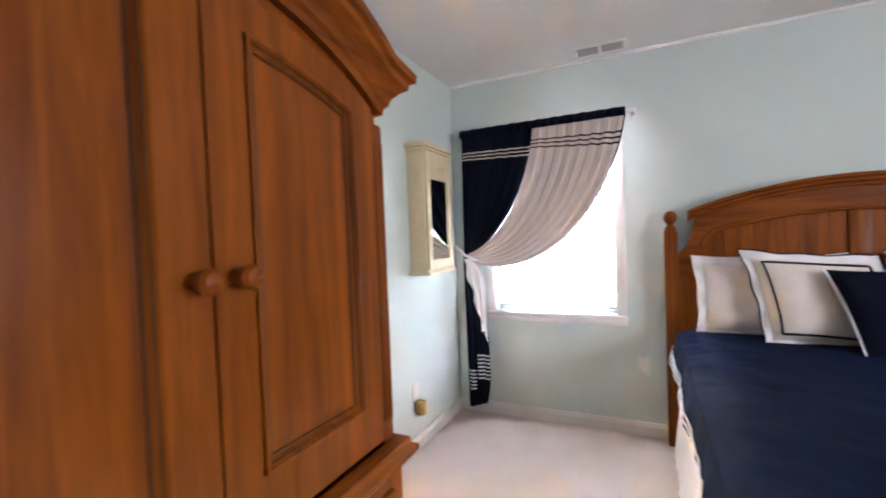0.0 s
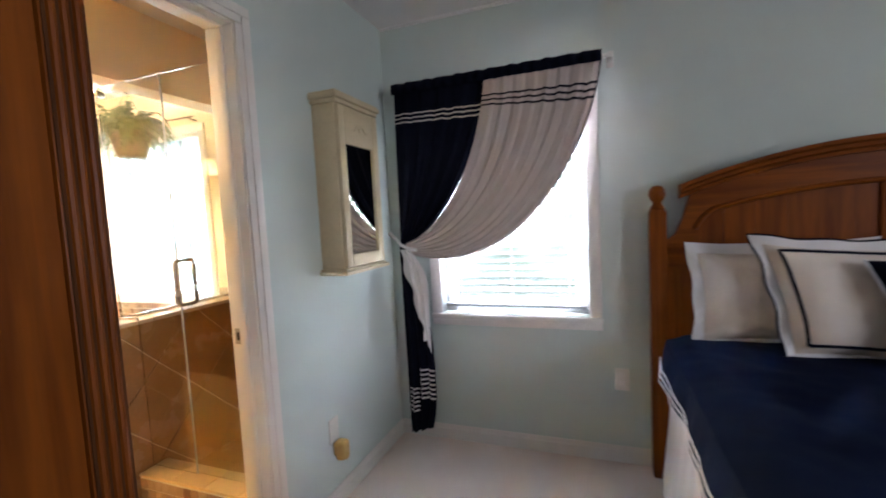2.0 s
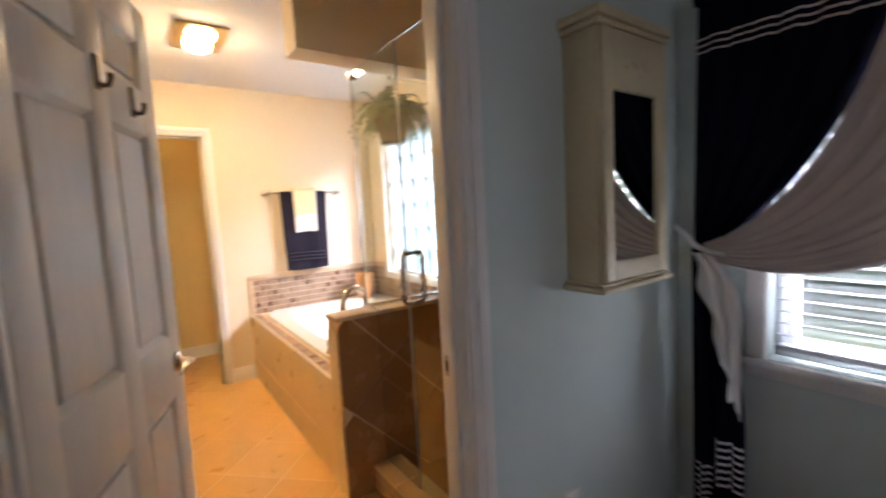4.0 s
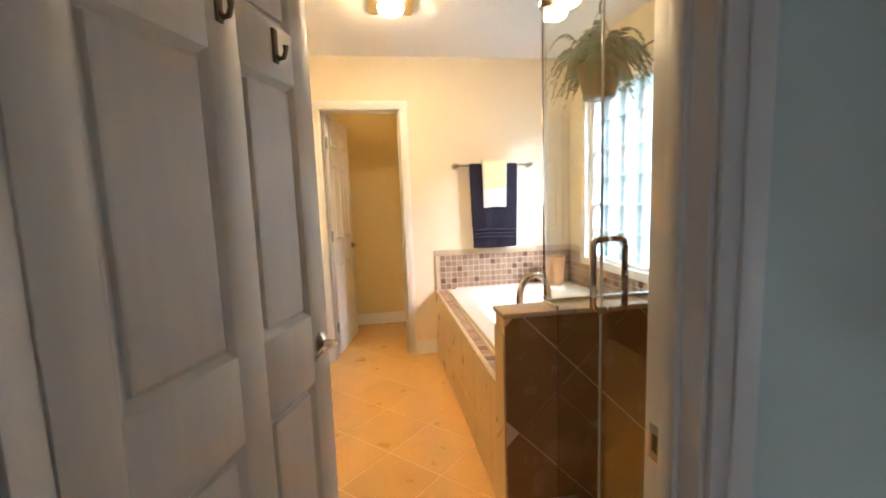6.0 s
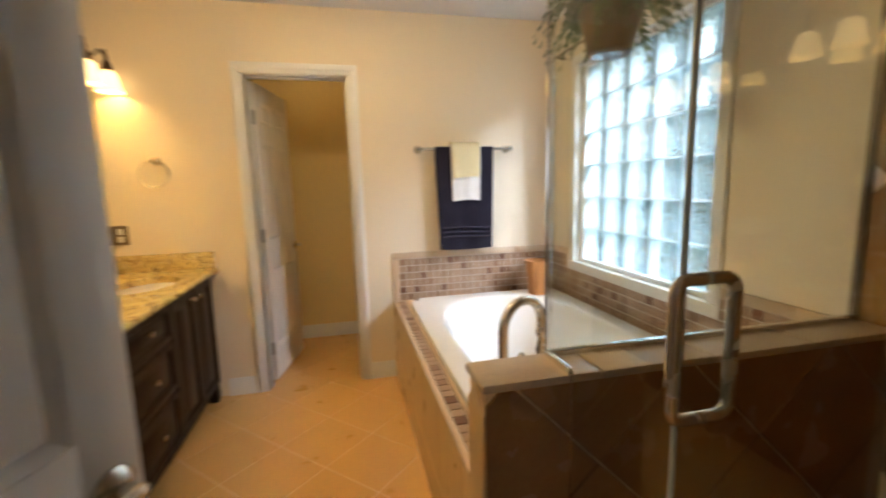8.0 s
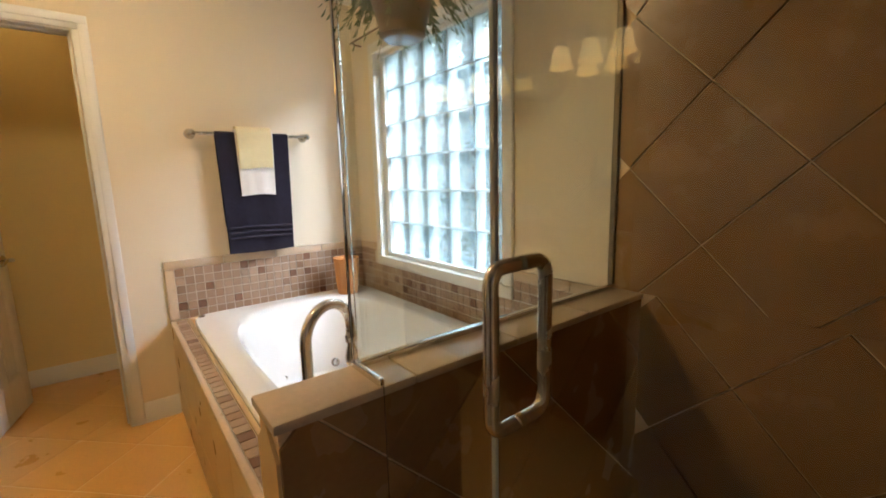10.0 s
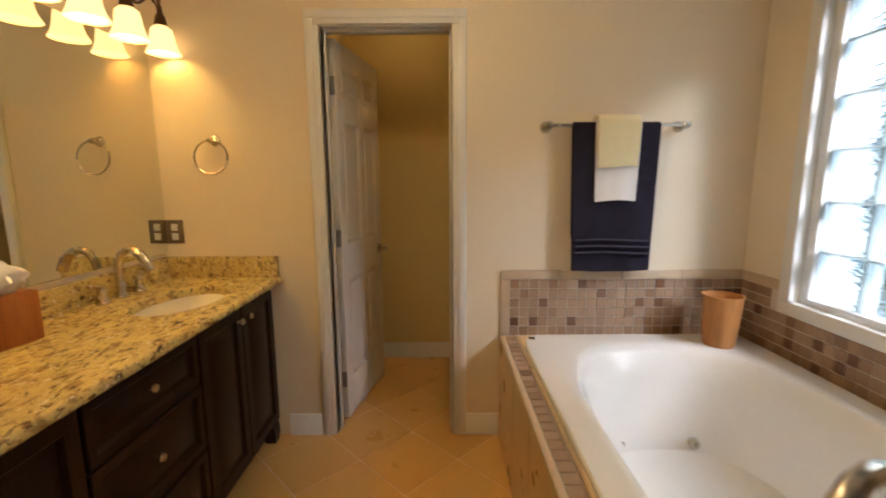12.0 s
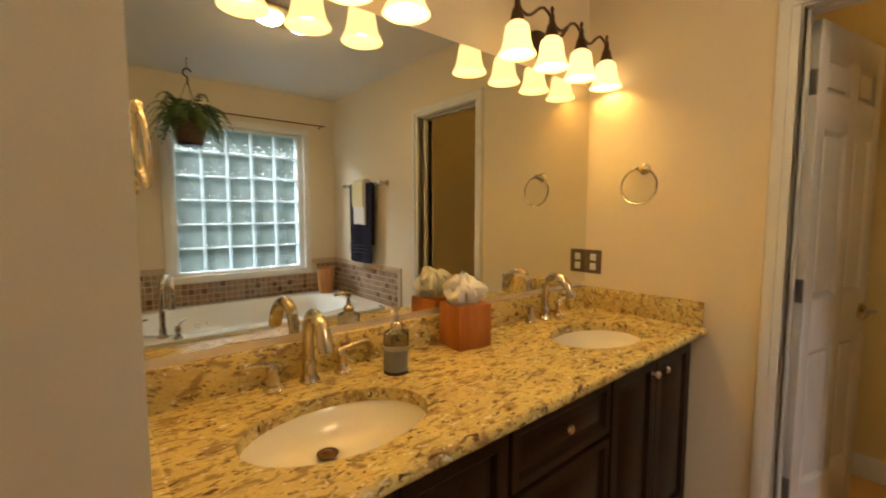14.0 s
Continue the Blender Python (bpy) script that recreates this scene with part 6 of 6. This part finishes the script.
def lerp(a, b, t):
    return tuple(p + (q - p) * t for p, q in zip(a, b))


def navy_panel(u, v):
    a = (lerp((-1.095, 2.10), (-0.53, 2.10), u), lerp((-1.10, 1.80), (-0.575, 1.80), u), lerp((-1.10, 1.50), (-0.77, 1.36), u), lerp((-1.10, 1.22), (-1.035, 1.215), u))
    x, z = bez(*a, v)
    return (x, CYR - 0.004 - 0.02 * v + fold(u, v, 5, 0.008, 0.4), z)


def cream_panel(u, v):
    w = u ** 0.85
    a = (lerp((-0.565, 2.065), (0.005, 2.085), u), lerp((-0.60, 1.75), (-0.04, 1.62), w), lerp((-0.75, 1.33), (-0.45, 0.97), w), lerp((-1.05, 1.225), (-1.05, 1.17), u))
    x, z = bez(*a, v)
    return (x, CYR - 0.030 - 0.012 * v + fold(u, v, 8, 0.0055, 1.1) - 0.02 * math.sin(math.pi * v) * u, z)


def navy_tail(u, v):
    x0, x1 = -1.105 + 0.01 * v, -1.03 + 0.105 * math.sin(min(v * 1.5, 1.0) * 1.57) - 0.03 * max(0.0, v - 0.8) * 5
    x = x0 + (x1 - x0) * u
    return (x, CYR - 0.03 + fold(u, v, 3, 0.013, 0.2), 1.215 - 1.115 * v + 0.05 * u * (v > 0.9) * (v - 0.9) * 10)


def cream_tail(u, v):
    x0, x1 = -1.090 + 0.115 * v ** 1.2 + 0.012 * math.sin(v * 14), -1.03 + 0.10 * math.sin(min(v * 3, 1) * 1.57)
    return (x0 + (x1 - x0) * u, CYR - 0.062 + fold(u, v, 2, 0.008, 0.9), 1.19 - (0.40 + 0.19 * u) * v)


def ribbon(f, v0, v1, lift, u0=0.0, u1=1.0, wave=0.0):
    def g(u, v):
        w = wave * (math.sin(u * 43) + 0.6 * math.sin(u * 97 + 1))
        x, y, z = f(u0 + (u1 - u0) * u, v0 + (v1 - v0) * v + w)
        return (x, y - lift, z)
    return bm_sheet(g, 60, 2, 0.0012)


c1 = thing("curtain", "dark navy curtain panel tied back with pale stripes", "curtain", (-0.9, CYR, 0.1), group="bedroom curtains")
part("cloth", bm_sheet(navy_panel, 70, 50, 0.004), "navy_black", c1)
part("tail", bm_sheet(navy_tail, 40, 40, 0.004), "navy_black", c1)
for v in (0.165, 0.190, 0.215):
    part("stripe", ribbon(navy_panel, v, v + 0.0075, 0.006, wave=0.0022), "linen_cream", c1)
for k in range(7):
    v = 0.645 + 0.0245 * k
    part("stripe", ribbon(navy_tail, v, v + 0.0085, 0.009, 0.45, 1.0), "cotton_white", c1)
for k in range(6):
    v = 0.75 + 0.0235 * k
    part("stripe", ribbon(navy_tail, v, v + 0.0075, 0.009, 0.06, 0.40), "cotton_white", c1)
c2 = thing("curtain", "cream curtain panel swept aside with dark stripes", "curtain", (-0.5, CYR, 0.6), group="bedroom curtains")
part("cloth", bm_sheet(cream_panel, 80, 60, 0.004), "curtain_cream", c2)
part("tail", bm_sheet(cream_tail, 24, 24, 0.004), "cotton_white", c2, "white lining tail below the tieback")
for v in (0.085, 0.108, 0.131):
    part("stripe", ribbon(cream_panel, v, v + 0.008, 0.006, wave=0.0022), "navy_black", c2)
def hem(u, v):
    p = cream_panel(0.992 + 0.012 * u, 0.02 + 0.40 * v)
    return (p[0], p[1] - 0.005, p[2])
part("edge_binding", bm_sheet(hem, 2, 40, 0.002), "navy_black", c2, "dark navy edge binding")
def heading(u, v):
    x = -1.095 + 1.10 * u
    return (x, CYR - 0.036 - 0.01 * math.sin(math.pi * v) + 0.005 * math.sin(u * 120), 2.106 - 0.052 * v + 0.0022 * math.sin(u * 75) * (1 - v))
c3 = thing("curtain_valance", "narrow gathered navy heading along the curtain rod", "valance", (-0.55, CYR, 2.05))
part("cloth", bm_sheet(heading, 160, 6, 0.004), "navy_black", c3)
tie = thing("curtain_tieback", "white cord tieback holding the curtains to the wall", "tieback", (-1.08, CYR, 1.2))
part("cord", bm_join(bm_tube([(-1.20, NORTH_BED - 0.03, 1.275), (-1.12, CYR - 0.03, 1.245), (-1.07, CYR - 0.075, 1.215), (-1.02, CYR - 0.08, 1.195), (-0.99, CYR - 0.05, 1.185)], 0.010, 8), bm_lathe([(0, 0), (0.015, 0), (0.012, 0.012), (0, 0.016)], (-1.205, NORTH_BED - 0.03, 1.275), 10, Matrix.Rotation(radians(90), 4, "Y"))), "cotton_white", tie)

ot = thing("wall_outlet", "white wall outlet with an amber plug-in air freshener", "outlet", (-1.21, 2.66, 0.35))
part("plate", bm_box((-1.21, 2.625, 0.305), (-1.204, 2.695, 0.42), 0.003), "plastic_white", ot)
part("plug_in", bm_join(bm_box((-1.204, 2.635, 0.245), (-1.145, 2.695, 0.315), 0.014, 3), bm_lathe([(0, 0), (0.03, 0), (0.033, 0.02), (0.024, 0.04), (0, 0.042)], (-1.17, 2.665, 0.235), 18)), "amber", ot, "amber plug-in air freshener")
o2 = thing("wall_outlet", "pale wall outlet beside the bed", "outlet", (0.07, NORTH_BED, 0.40))
part("plate", bm_box((0.035, NORTH_BED - 0.006, 0.385), (0.105, NORTH_BED, 0.50), 0.003), "plastic_white", o2)
for z in (0.42, 0.465):
    part("socket", bm_box((0.054, NORTH_BED - 0.0075, z - 0.015), (0.086, NORTH_BED - 0.005, z + 0.015), 0.001), "trim", o2)
vent = thing("ceiling_vent", "white louvred ceiling air vent", "vent", (-0.13, 3.23, H))
part("frame", bm_join(bm_box((-0.285, 3.15, H - 0.006), (0.025, 3.172, H), 0.002), bm_box((-0.285, 3.288, H - 0.006), (0.025, 3.31, H), 0.002), bm_box((-0.285, 3.172, H - 0.006), (-0.262, 3.288, H), 0.002), bm_box((0.002, 3.172, H - 0.006), (0.025, 3.288, H), 0.002), bm_box((-0.14, 3.172, H - 0.006), (-0.12, 3.288, H), 0.002)), "trim", vent)
part("backing", bm_box((-0.262, 3.172, H - 0.0015), (0.002, 3.288, H)), "dark_plastic", vent)
for a, b in ((-0.262, -0.14), (-0.12, 0.002)):
    n = 8
    for i in range(n):
        x = a + (b - a) * (i + 0.5) / n
        part("slat", bm_move(bm_box((-0.0045, -0.058, -0.0006), (0.0045, 0.058, 0.0006)), pose(x, 3.23, H - 0.005, 0, 38, 0)), "trim", vent)

# the bedroom's window, hangings and furniture sit a little lower than drawn above
for ob in (w1, blinds, jc, window_rod, c1, c2, c3, tie, ward, bed, mt, cf, bed_skirt) + tuple(pillows):
    ob.location.z -= DROP

# ---- laid tiles, last ----
tile_pieces(floor_bath, "floor_tile", (-4.25, 0.62, -0.007), (1, 0, 0), (0, 1, 0), 2.98, 2.88, 0.335, 45, (0.455, 1.213), 0.006, 0.007)
tile_pieces(floor_bath, "floor_tile", (-5.26, 1.32, -0.007), (1, 0, 0), (0, 1, 0), 1.01, 0.84, 0.335, 45, (0.45 - 0.4737 * 2 + 1.01, 0.51), 0.006, 0.007)
tile_pieces(deck, "tub_tile", (-4.25, 2.297, 0.0), (1, 0, 0), (0, 0, 1), 1.98, 0.524, 0.335, 0, (0.1, 0.19), 0.004, 0.007)
tile_pieces(knee, "tub_tile", (-2.312, 2.276, 0.0), (1, 0, 0), (0, 0, 1), 0.116, 0.872, 0.335, 45, (0.06, 0.4), 0.004, 0.007)
tile_pieces(knee, "shower_tile", (-2.196, 2.276, 0.0), (0, 1, 0), (0, 0, 1), 1.224, 0.872, 0.335, 45, (0.05, 0.42), 0.005, 0.007)
tile_pieces(sw, "shower_tile", (-1.336, NORTH_BATH - 0.006, 0.0), (0, -1, 0), (0, 0, 1), 1.06, H, 0.335, 45, (0.05, 0.42), 0.005, 0.007)
tile_pieces(sw, "shower_tile", (-2.30, NORTH_BATH - 0.006, 0.893), (1, 0, 0), (0, 0, 1), 0.957, H - 0.9, 0.335, 45, (0.05, 0.42), 0.005, 0.007)
tile_pieces(sw, "shower_tile", (-2.188, NORTH_BATH - 0.006, 0.0), (1, 0, 0), (0, 0, 1), 0.845, 0.893, 0.335, 45, (0.05, 0.42), 0.005, 0.007)
tile_pieces(pan, "shower_tile", (-2.188, 2.548, 0.012), (1, 0, 0), (0, 1, 0), 0.858, 0.94, 0.10, 0, (0.02, 0.03), 0.004, 0.005)
